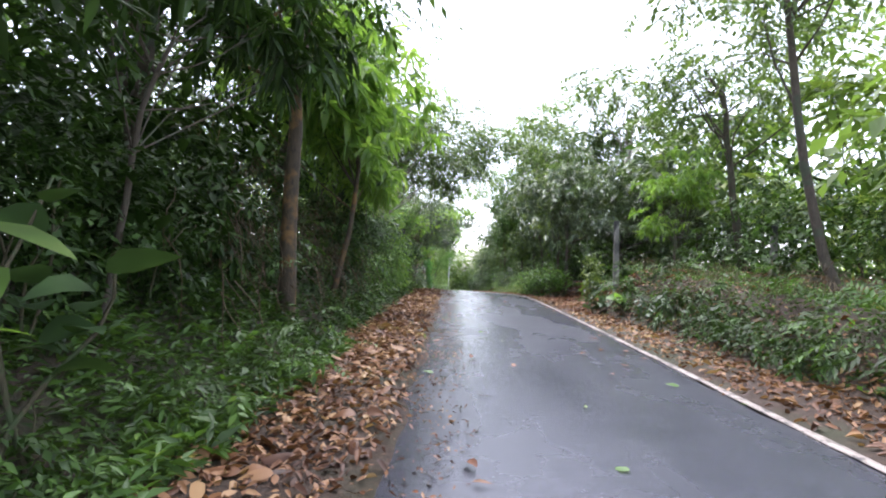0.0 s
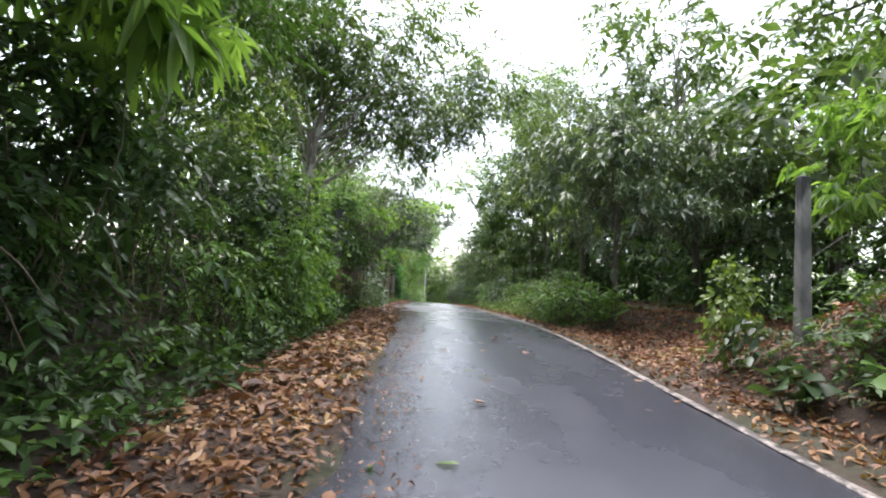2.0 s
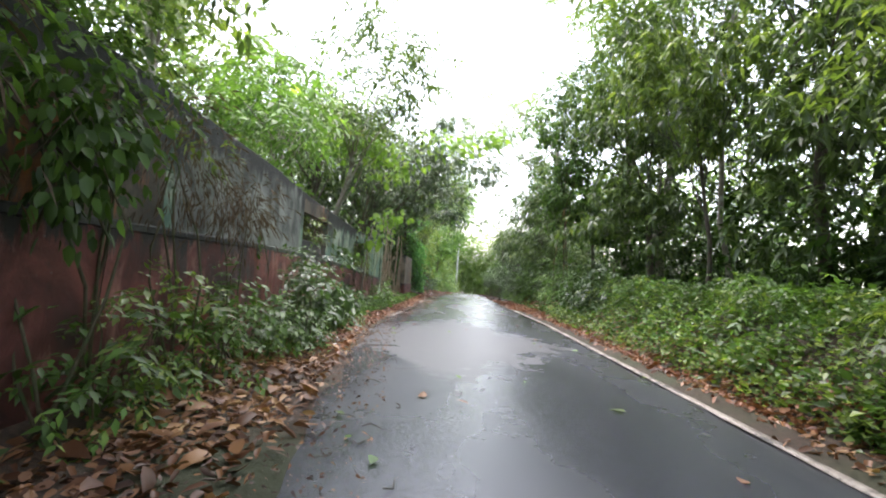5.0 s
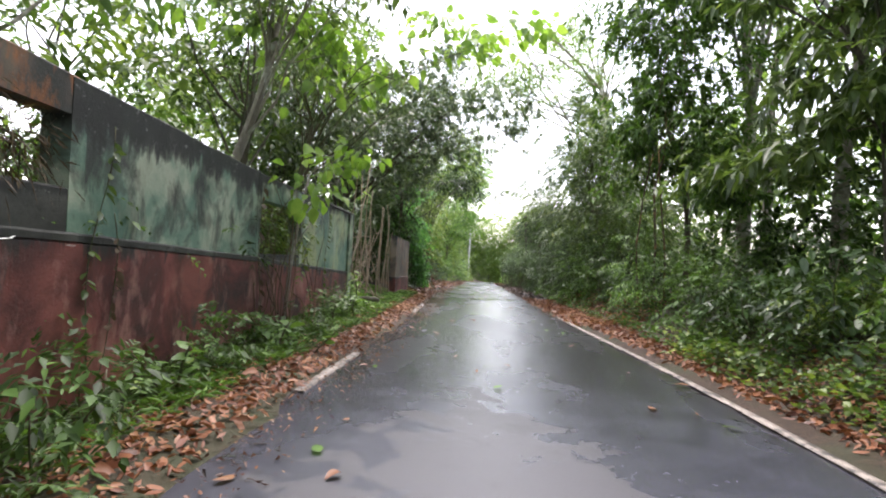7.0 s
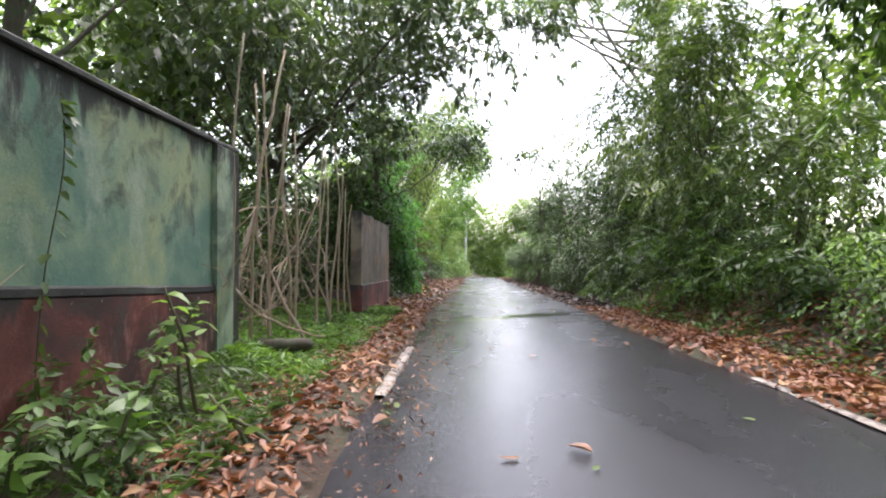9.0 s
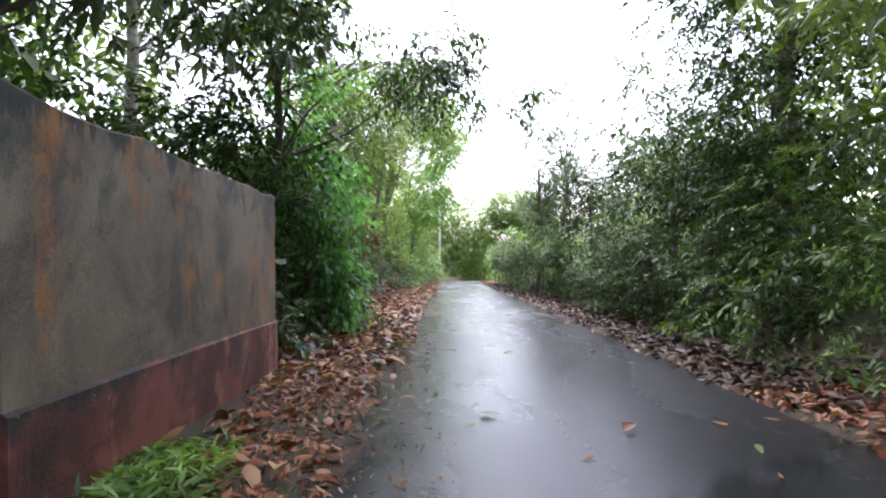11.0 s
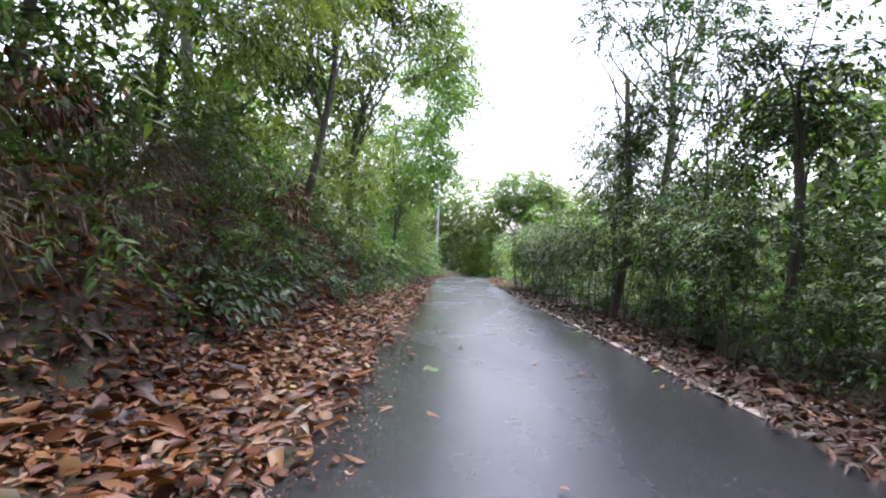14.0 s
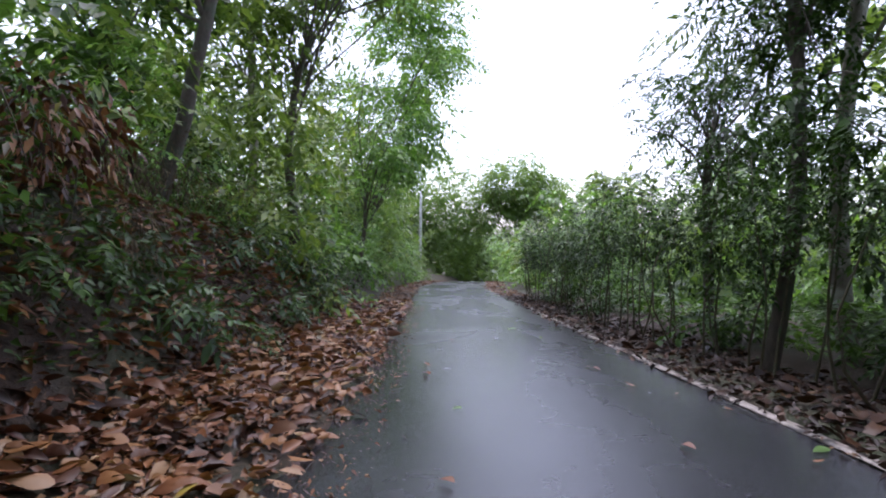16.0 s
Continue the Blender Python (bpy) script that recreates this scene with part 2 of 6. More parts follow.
nt.links.new(col, bsdf.inputs["Base Color"])
bsdf.inputs["Roughness"].default_value = 0.6


def plaster_material(name, base, dark, light, stain, mouldy=0.6, blot=0.0):
    """Old lime-washed plaster: black mould along the head with pale flecks, dark damp blotches below it, rust-coloured runs."""
    m, nt, bsdf, out = material(name)
    v = coords(nt)
    streak = noise_fac(nt, coords(nt, (1.0, 1.0, 0.2)), 4.2, 8.0, 0.7, 0.2)
    cloud = noise_fac(nt, v, 1.3, 6.0, 0.62, 0.5)
    grain = noise_fac(nt, v, 40.0, 5.0, 0.75)
    fleck = noise_fac(nt, v, 16.0, 4.0, 0.7)
    col = ramp(nt, cloud, [(0.38, dark), (0.49, base), (0.6, light)])
    sx = nt.nodes.new("ShaderNodeSeparateXYZ")
    nt.links.new(nt.nodes.new("ShaderNodeTexCoord").outputs["Generated"], sx.inputs[0])
    over = math_node(nt, "SUBTRACT", sx.outputs["Z"], mouldy)
    damp = noise_fac(nt, coords(nt, (1.0, 1.0, 0.75)), 2.5, 7.0, 0.66, 0.5)
    damp = math_node(nt, "ADD", damp, math_node(nt, "MULTIPLY", over, 0.12))
    col = mix_color(nt, ramp(nt, damp, [(0.47 - blot, (0, 0, 0)), (0.53 - blot, (0.5, 0.5, 0.5)), (0.62 - blot, (0.93, 0.93, 0.93))]), col, (0.04, 0.047, 0.04))
    rust = noise_fac(nt, coords(nt, (1.0, 1.0, 0.5)), 2.4, 8.0, 0.7)
    col = mix_color(nt, ramp(nt, rust, [(0.53, (0, 0, 0)), (0.66, (0.85, 0.85, 0.85))]), col, stain)
    mould = math_node(nt, "ADD", streak, math_node(nt, "MULTIPLY", over, 1.3))
    col = mix_color(nt, ramp(nt, mould, [(0.52, (0, 0, 0)), (0.57, (0.7, 0.7, 0.7)), (0.63, (0.96, 0.96, 0.96))]), col, (0.02, 0.022, 0.02))
    spots = math_node(nt, "ADD", fleck, math_node(nt, "MULTIPLY", over, 0.16))
    col = mix_color(nt, ramp(nt, spots, [(0.65, (0, 0, 0)), (0.7, (0.55, 0.55, 0.55))]), col, (0.36, 0.38, 0.34))
    nt.links.new(mix_color(nt, math_node(nt, "MULTIPLY", grain, 0.4), col, (0.05, 0.05, 0.045)), bsdf.inputs["Base Color"])
    bsdf.inputs["Roughness"].default_value = 0.72
    bump(nt, bsdf, math_node(nt, "ADD", grain, cloud), 0.45, 0.015)
    return m


PLASTER_GREEN = plaster_material("mossy_green_plaster", (0.21, 0.35, 0.25), (0.12, 0.24, 0.18), (0.5, 0.57, 0.42), (0.36, 0.4, 0.29), 0.66, 0.025)
PLASTER_PALE = plaster_material("yellow_green_plaster", (0.23, 0.36, 0.24), (0.12, 0.25, 0.19), (0.38, 0.45, 0.24), (0.42, 0.5, 0.38), 0.8, -0.03)
PLASTER_GREY = plaster_material("grey_weathered_plaster", (0.19, 0.21, 0.19), (0.09, 0.1, 0.09), (0.34, 0.37, 0.33), (0.28, 0.3, 0.26), 0.74, 0.015)
PLASTER_PILLAR = plaster_material("blackened_green_plaster", (0.3, 0.42, 0.28), (0.13, 0.2, 0.14), (0.5, 0.56, 0.4), (0.34, 0.36, 0.12), 0.84, -0.015)
PLASTER_RED = plaster_material("red_oxide_plaster", (0.125, 0.029, 0.023), (0.042, 0.015, 0.012), (0.28, 0.08, 0.06), (0.5, 0.25, 0.2), 0.9, -0.075)
PALE_PAINT = plaster_material("pale_grey_concrete", (0.6, 0.6, 0.57), (0.45, 0.45, 0.42), (0.7, 0.7, 0.67), (0.4, 0.38, 0.33), 1.3, -0.2)
PLASTER_BROWN = plaster_material("brown_bare_plaster", (0.1, 0.082, 0.06), (0.04, 0.036, 0.027), (0.19, 0.15, 0.105), (0.5, 0.16, 0.03), 0.62)
PLASTER_STUB = plaster_material("stained_tan_plaster", (0.2, 0.155, 0.11), (0.1, 0.082, 0.065), (0.29, 0.235, 0.17), (0.5, 0.19, 0.04), 0.9, -0.02)
PLASTER_BLACK = plaster_material("black_mouldy_plaster", (0.035, 0.037, 0.03), (0.016, 0.018, 0.015), (0.085, 0.09, 0.075), (0.12, 0.14, 0.11), 0.6, 0.0)
CONCRETE = plaster_material("grey_concrete", (0.22, 0.21, 0.19), (0.1, 0.1, 0.09), (0.33, 0.32, 0.29), (0.12, 0.12, 0.08), 0.8, -0.05)

# ---- the lie of the land ----


def lerp_table(table):
    xs, ys = [a for a, b in table], [b for a, b in table]
    return lambda v: np.interp(v, xs, ys)


_slope = lerp_table([(-60, 0.4), (-10, 1.2), (16, 1.2), (23, -1.7), (41, -1.7), (46, -3.2), (80, -3.2), (95, -5.5), (120, -5.5), (150, 0.0), (600, 0.0)])
_ys = np.arange(-60, 600, 0.1)
_zs = np.concatenate([[0], np.cumsum(0.1 * np.tan(np.radians(_slope(_ys[1:] - 0.05))))])
_zs -= np.interp(0, _ys, _zs)


def road_z(y):
    return np.interp(y, _ys, _zs)


def soft_table(table):
    f = lerp_table(table)
    return lambda v: (f(np.asarray(v) - 1.0) + f(v) + f(np.asarray(v) + 1.0)) / 3


road_right = soft_table([(-30, 2.4), (3, 2.68), (10, 2.9), (17, 3.05), (33, 3.0), (38, 2.75), (43, 2.6), (50, 2.9), (55, 3.15), (66, 3.35), (80, 3.9), (95, 6.2), (110, 10.5), (130, 18), (600, 200)])
road_left = soft_table([(-30, -0.5), (3, -0.25), (10, -0.1), (18, 0.0), (22, -0.1), (27, -0.6), (31, -0.75), (35, -0.5), (41, -0.35), (50, -0.27), (55, -0.2), (58.5, -0.12), (61, 0.04), (65, 0.22), (80, 0.85), (95, 3.0), (110, 7.2), (130, 14.5), (600, 196)])
left_bank = soft_table([(-30, 0.5), (2, 0.4), (5, 0.7), (16, 0.8), (19, 0.25), (46, 0.15), (50, 0.7), (53, 1.55), (62, 1.5), (67, 1.25), (75, 0.6), (600, 0.5)])
left_off = soft_table([(-30, 1.4), (16, 1.3), (19, 1.0), (46, 1.0), (50, 1.2), (53, 1.4), (58, 1.35), (63, 1.2), (70, 1.2), (600, 1.2)])
left_rise = soft_table([(-30, 0.0), (46, 0.0), (52, 0.28), (66, 0.25), (72, 0.0), (600, 0.0)])
right_bank = soft_table([(-30, 0.6), (2, 0.7), (8, 0.85), (11, 1.05), (14.4, 1.2), (15.9, 0.5), (18, 0.5), (22, 0.55), (25, 0.8), (32, 0.85), (36, 0.7), (48, 0.6), (57, 0.35), (60, 0.1), (75, 0.15), (600, 0.3)])
right_off = soft_table([(-30, 1.2), (10, 1.2), (14, 0.7), (15.5, 0.4), (18, 0.6), (24, 0.5), (33, 0.5), (36, 0.9), (57, 1.0), (600, 1.0)])
right_run = soft_table([(-30, 1.2), (11, 1.0), (14, 1.2), (15.6, 4.0), (18, 4.0), (21, 1.2), (600, 1.2)])


def wave(x, y):
    return 0.5 * np.sin(0.9 * x + 0.7 * np.sin(0.6 * y)) + 0.3 * np.sin(1.9 * y + 1.3 * x) + 0.2 * np.sin(3.7 * x - 2.9 * y)


def smooth(t):
    t = np.clip(t, 0, 1)
    return t * t * (3 - 2 * t)


def land(x, y):
    """Height of the ground at x, y."""
    x, y = np.asarray(x, float), np.asarray(y, float)
    base = road_z(y)
    dl, dr = road_left(y) - x, x - road_right(y)
    up = left_bank(y) * smooth((dl - left_off(y)) / 1.1) + right_bank(y) * smooth((dr - right_off(y)) / right_run(y))
    up = up + left_rise(y) * smooth((dl - 0.35) / 1.7)
    out = np.maximum(np.maximum(dl, dr), 0)
    far = np.clip(out - 4, 0, 60) * 0.015
    return base + up + far + 0.05 * wave(x, y) * smooth((out - 0.2) / 1.0) - 0.03 * smooth(1 - out / 0.15)


# ---- mesh helpers ----


def tri_mesh(name, verts, tris):
    me = bpy.data.meshes.new(name)
    v = np.ascontiguousarray(verts, dtype=np.float32)
    f = np.ascontiguousarray(tris, dtype=np.int32)
    me.vertices.add(len(v))
    me.vertices.foreach_set("co", v.ravel())
    me.loops.add(f.size)
    me.loops.foreach_set("vertex_index", f.ravel())
    me.polygons.add(len(f))
    me.polygons.foreach_set("loop_start", np.arange(0, f.size, 3, dtype=np.int32))
    me.update(calc_edges=True)
    return me


def shaded(me, on=True):
    me.polygons.foreach_set("use_smooth", np.full(len(me.polygons), on))
    return me


def put_mesh(name, me, mat, parent=None, label=""):
    ob = new(name, me)
    if mat:
        me.materials.append(mat)
    ob.parent = parent
    if label:
        ob["label"] = label
    return ob


def part(name, bm, mat, parent=None, label=""):
    """Links a bmesh as one mesh object."""
    me = bpy.data.meshes.new(name)
    bm.to_mesh(me)
    bm.free()
    return put_mesh(name, me, mat, parent, label)


def thing(name, at, label, category, group="", kind=""):
    ob = new(name)
    ob.empty_display_size = 0.2
    ob.location = at
    return tagged(ob, label, category, group, kind)


def join(pieces):
    vs, fs, n = [], [], 0
    for v, f in pieces:
        vs.append(v)
        fs.append(f + n)
        n += len(v)
    return np.concatenate(vs), np.concatenate(fs)


def unit(a):
    return a / np.maximum(np.linalg.norm(a, axis=-1, keepdims=True), 1e-6)


def tube(points, radii, sides=7):
    """A tapered limb along points."""
    p, r = np.asarray(points, float), np.asarray(radii, float)
    d = unit(np.gradient(p, axis=0))
    ref = np.where(np.abs(d[:, 2:3]) > 0.9, np.array([[1.0, 0, 0]]), np.array([[0, 0, 1.0]]))
    ref = np.broadcast_to(ref[0], d.shape)
    a = unit(np.cross(d, ref))
    b = np.cross(d, a)
    ang = np.linspace(0, 2 * np.pi, sides, endpoint=False)
    ring = p[:, None] + r[:, None, None] * (np.cos(ang)[None, :, None] * a[:, None] + np.sin(ang)[None, :, None] * b[:, None])
    v = np.concatenate([ring.reshape(-1, 3), p[-1:]])
    n, f = len(p), []
    for i in range(n - 1):
        for k in range(sides):
            q = (k + 1) % sides
            f += [(i * sides + k, i * sides + q, (i + 1) * sides + q), (i * sides + k, (i + 1) * sides + q, (i + 1) * sides + k)]
    f += [((n - 1) * sides + k, (n - 1) * sides + (k + 1) % sides, n * sides) for k in range(sides)]
    return v, np.array(f)


def bent(rng, a, b, sag=0.15, n=5, crook=1.0):
    """A gently bowed, slightly crooked line from a to b."""
    a, b = np.asarray(a, float), np.asarray(b, float)
    t = np.linspace(0, 1, n)[:, None]
    p = a + (b - a) * t
    size = np.linalg.norm(b - a)
    bow = rng.normal(0, 0.07 * size * crook, 3)
    p += bow * np.sin(np.pi * t) + rng.normal(0, 0.025 * size * crook, 3) * np.sin(2 * np.pi * t)
    p[1:-1] += rng.normal(0, 0.008 * size * crook, (n - 2, 3))
    p[:, 2] += sag * size * (t[:, 0] * (1 - t[:, 0]))
    return p


def blades(rng, base, way, length, ratio, curl=0.25, fold=0.25, fine=0, tumble=0.45):
    """Leaves: one folded, drooping blade from each base along its way. fine 0: two triangles, 1: four, 2: eight."""
    n = len(base)
    way = unit(way)
    length = np.broadcast_to(np.asarray(length, float), (n,))[:, None]
    up = unit(np.array([0, 0, 1.0]) + rng.normal(0, tumble, (n, 3)))
    side = unit(np.cross(way, up))
    nor = np.cross(side, way)
    w = length * ratio * 0.5
    down = np.array([0, 0, -1.0])
    curls = curl * length * rng.uniform(0.2, 1.3, (n, 1))

    def at(t, s, lift=0.0):
        return base + way * length * t + side * w * s + nor * (fold * w * abs(s) + lift * length) + down * curls * t * t

    if fine == 2:
        rim = ((0.07, 0.5), (0.28, 1.0), (0.58, 0.82), (0.84, 0.38))
        v = np.stack([at(0, 0), at(1, 0)] + [at(t, 0, 0.02) for t in (0.28, 0.58, 0.84)] + [at(t, w1) for t, w1 in rim] + [at(t, -w1) for t, w1 in rim], 1)
        half = [(0, 5, 6), (0, 6, 2), (2, 6, 7), (2, 7, 3), (3, 7, 8), (3, 8, 4), (4, 8, 1)]
        k = np.array(half + [(q[0], q[2] + 4 if q[2] > 4 else q[2], q[1] + 4 if q[1] > 4 else q[1]) for q in half])
    elif fine:
        v = np.stack([at(0, 0), at(0.28, 0.85), at(0.68, 0.75), at(1, 0), at(0.68, -0.75), at(0.28, -0.85)], 1)
        k = np.array([(0, 1, 2), (0, 2, 3), (0, 3, 4), (0, 4, 5)])
    else:
        v = np.stack([at(0, 0), at(0.42, 1), at(1, 0), at(0.42, -1)], 1)
        k = np.array([(0, 1, 2), (0, 2, 3)])
    m = v.shape[1]
    f = (k[None] + m * np.arange(n)[:, None, None]).reshape(-1, 3)
    return v.reshape(-1, 3), f


def fronds(rng, base, way, length, pairs=9, leaflet=0.32, ratio=0.3, curl=0.3, spread=0.85, fine=0, tumble=0.3):
    """Sprays: pairs of leaves along each drooping twig, laid out in a plane."""
    n = len(base)
    way = unit(way)
    length = np.broadcast_to(np.asarray(length, float), (n,))
    side = unit(np.cross(way, np.array([0, 0, 1.0]) + rng.normal(0, 0.35, (n, 3))))
    t = np.linspace(0.12, 1.0, pairs)
    pos = base[:, None] + way[:, None] * (length[:, None] * t)[..., None]
    pos[..., 2] -= curl * length[:, None] * t ** 2
    out = []
    for s in (-1, 1):
        d = side[:, None] * s * spread + way[:, None] * 0.55 + rng.normal(0, 0.18, pos.shape)
        d[..., 2] -= 0.22
        ll = length[:, None] * leaflet * np.sin(np.pi * (0.2 + 0.65 * t)) * rng.uniform(0.7, 1.2, pos.shape[:2])
        out.append(blades(rng, pos.reshape(-1, 3), d.reshape(-1, 3), ll.reshape(-1), ratio, 0.2, 0.2, fine, tumble))
    return join(out)


def whorls(rng, base, way, length, count=8, ratio=0.28, droop=0.5, curl=0.4, fine=0):
    """Rosettes: leaves that stand out round the end of each twig and hang at their tips."""
    n = len(base)
    way = unit(way)
    a = unit(np.cross(way, rng.normal(0, 1, (n, 3))))
    b = np.cross(way, a)
    ang = np.arange(count) * 2.4 + rng.uniform(0, 6.28, (n, 1))
    tilt = rng.uniform(0.1, 0.8, (n, count, 1))
    d = np.cos(ang)[..., None] * a[:, None] + np.sin(ang)[..., None] * b[:, None] + way[:, None] * tilt
    d[..., 2] -= droop
    pos = base[:, None] - way[:, None] * (rng.uniform(0, 0.3, (n, count, 1)) * np.reshape(length, (-1, 1, 1)))
    ll = np.broadcast_to(np.reshape(length, (-1, 1)), (n, count)) * rng.uniform(0.65, 1.2, (n, count))
    return blades(rng, pos.reshape(-1, 3), d.reshape(-1, 3), ll.reshape(-1), ratio, curl, 0.25, fine, 0.3)


def clumps_in(rng, blobs, count):
    """Spots inside a set of ellipsoids (x, y, z, rx, ry, rz), most of them near the skin, with the way out of the blob."""
    b = np.array(blobs, float)
    vol = (b[:, 3] * b[:, 4] * b[:, 5]) ** 0.75
    boughs = count if count < 40 else max(12, int(count / 5.5))
    pick = rng.choice(len(b), boughs, p=vol / vol.sum())
    d = unit(rng.normal(0, 1, (boughs, 3)))
    r = rng.uniform(0.35, 1.0, (boughs, 1)) ** 0.6
    r *= 1 + 0.22 * np.sin(5 * d[:, :1] + 3 * d[:, 1:2] + pick[:, None]) * d[:, 2:3]
    spot = b[pick, :3] + d * r * b[pick, 3:]
    if boughs == count:
        return spot, d
    # clumps gather on boughs of uneven size, with gaps between them
    weight = rng.uniform(0.25, 1.75, boughs)
    on = rng.choice(boughs, count, p=weight / weight.sum())
    reach = 0.2 * b[pick[on], 3:].mean(1, keepdims=True) * (0.55 + 0.55 * weight[on][:, None])
    off = rng.normal(0, 1, (count, 3)) * np.array([1.0, 1.0, 0.5]) * reach
    return spot[on] + off, unit(d[on] + 0.6 * unit(off))


def foliage(rng, centres, outward, per, spread, length, ratio, style="spray", droop=0.2, curl=0.3, fine=0):
    """Leaves in clumps round the centres. length is that of one leaf; per is the number of leaves in a clump."""
    n = len(centres)
    group = {"spray": 10, "frond": 18, "whorl": 8, "blade": 1}[style]
    k = np.maximum(rng.poisson(per / group, n), 1)
    idx = np.repeat(np.arange(n), k)
    off = rng.normal(0, 1, (len(idx), 3)) * np.array([1, 1, 0.6]) * spread
    base = centres[idx] + off
    way = unit(off) * 0.5 + outward[idx] * 0.7 + rng.normal(0, 0.4, off.shape)
    size = length * rng.uniform(0.65, 1.25, len(idx))
    if style == "frond":
        way[:, 2] -= droop
        return fronds(rng, base, way, size * 3.6, 9, 0.3, ratio, curl)
    if style == "spray":
        way[:, 2] = way[:, 2] * 0.6 - droop
        return fronds(rng, base - unit(way) * size[:, None], way, size * 2.9, 5, 0.36, ratio, curl, 0.8, fine)
    if style == "whorl":
        way[:, 2] += 0.2
        return whorls(rng, base, way, size, 8, ratio, droop, curl, fine)
    way[:, 2] -= droop
    return blades(rng, base, way, size, ratio, curl, 0.3, fine, 0.7)


def tree(name, label, x, y, trunk, blobs, clumps, per, spread, length, ratio, leaf, bark=BARK, style="spray", droop=0.2, curl=0.3, fine=0, seed=1, stems=1, group="trees along the road", limbs=14, category="tree"):
    """trunk: (radius, lean x, lean y, height to the fork). blobs are relative to the foot."""
    rng = np.random.default_rng(seed)
    z = float(land(x, y))
    top = thing(name, (x, y, z), label, category, group)
    c, d = clumps_in(rng, blobs, clumps)
    c[:, 2] = np.maximum(c[:, 2], 0.15)
    if group == "background trees":
        per, length = per * 0.66, length * 1.18
    rad, lx, ly, fork = trunk
    rad *= 0.72
    pieces = []
    high = max(b[2] for b in blobs)
    for s in range(stems):
        foot = np.array([0.25 * s * math.cos(2.4 * s), 0.25 * s * math.sin(2.4 * s), -0.15])
        head = np.array([lx + 0.3 * s * math.cos(s * 2.1), ly + 0.3 * s * math.sin(s * 2.1), fork])
        line = bent(rng, foot, head, 0.05, 8, 0.4)
        pieces.append(tube(line, rad * np.linspace(1.25, 0.7, 8) ** 1.0 * (1 if s == 0 else 0.7), 10))
        for i in rng.choice(len(c), min(max(3, limbs // stems), len(c)), False):
            start = line[int(rng.integers(4, 8))]
            end = c[i]
            if end[2] < start[2] - 0.6:
                continue
            L = bent(rng, start, end, 0.2, 6)
            pieces.append(tube(L, rad * np.linspace(0.34, 0.06, 6), 6))
            for j in rng.choice(len(c), 3):
                if np.linalg.norm(c[j] - L[3]) < 1.6:
                    pieces.append(tube(bent(rng, L[3], c[j], 0.1, 4), rad * np.linspace(0.15, 0.04, 4), 4))
    v, f = join(pieces)
    put_mesh("trunk", shaded(tri_mesh("trunk", v, f)), bark, top)
    v, f = foliage(rng, c, d, per * 0.66, spread * 0.85, length * 1.17, ratio, style, droop, curl, fine)
    put_mesh("crown", tri_mesh("crown", v, f), leaf, top)
    return top


def shrub(name, label, x, y, size, clumps, per, spread, length, ratio, leaf, style="spray", droop=0.15, curl=0.3, fine=0, seed=1, lift=0.0, group="roadside shrubs", stems=4, category="shrub", stem_mat=STEM):
    """A bush of that size (half width x, half width y, height) that grows from the ground."""
    rng = np.random.default_rng(seed)
    z = float(land(x, y))
    top = thing(name, (x, y, z), label, category, group)
    rx, ry, h = size
    c, d = clumps_in(rng, [(0, 0, lift + (h - lift) * 0.5, rx, ry, (h - lift) * 0.55), (0.3 * rx, -0.35 * ry, lift + (h - lift) * 0.35, rx * 0.75, ry * 0.75, (h - lift) * 0.4), (-0.25 * rx, 0.4 * ry, lift + (h - lift) * 0.4, rx * 0.7, ry * 0.7, (h - lift) * 0.45)], clumps)
    ground = land(c[:, 0] + x, c[:, 1] + y) - z
    c[:, 2] = np.maximum(c[:, 2], ground + 0.06)
    for i in rng.choice(len(c), min(stems, len(c)), False):
        foot = np.array([c[i, 0] * 0.35, c[i, 1] * 0.35, 0.0])
        foot[2] = float(land(x + foot[0], y + foot[1])) - z - 0.05
        v, f = tube(bent(rng, foot, c[i], 0.12, 6), 0.004 + 0.0035 * h * np.linspace(1, 0.2, 6), 5)
        put_mesh("stem", shaded(tri_mesh("stem", v, f)), stem_mat, top)
    v, f = foliage(rng, c, d, per, spread, length, ratio, style, droop, curl, fine)
    put_mesh("foliage", tri_mesh("foliage", v, f), leaf, top)
    return top


# ---- ground and road ----


def grid_mesh(name, xs, ys, zfun):
    X, Y = np.meshgrid(xs, ys)
    V = np.stack([X, Y, zfun(X, Y)], -1).reshape(-1, 3)
    nx, ny = len(xs), len(ys)
    a = (np.arange(ny - 1)[:, None] * nx + np.arange(nx - 1)[None]).ravel()
    F = np.concatenate([np.stack([a, a + 1, a + nx + 1], 1), np.stack([a, a + nx + 1, a + nx], 1)])
    return shaded(tri_mesh(name, V, F))


gx = np.concatenate([[-900, -400, -200, -100, -60, -40, -25, -16, -11, -8], np.arange(-6, 9.01, 0.22), [10, 12, 15, 20, 28, 40, 60, 100, 200, 400, 900]])
gy = np.concatenate([[-900, -300, -100, -50, -30, -20], np.arange(-12, 86, 0.4), np.arange(86, 135, 1.5), [140, 150, 165, 180, 200, 250, 320, 450, 900, 2000]])
ground = put_mesh("ground", grid_mesh("ground", gx, gy, land), SOIL)
tagged(ground, "damp brown soil with rotting leaf litter", "ground", kind="structure")

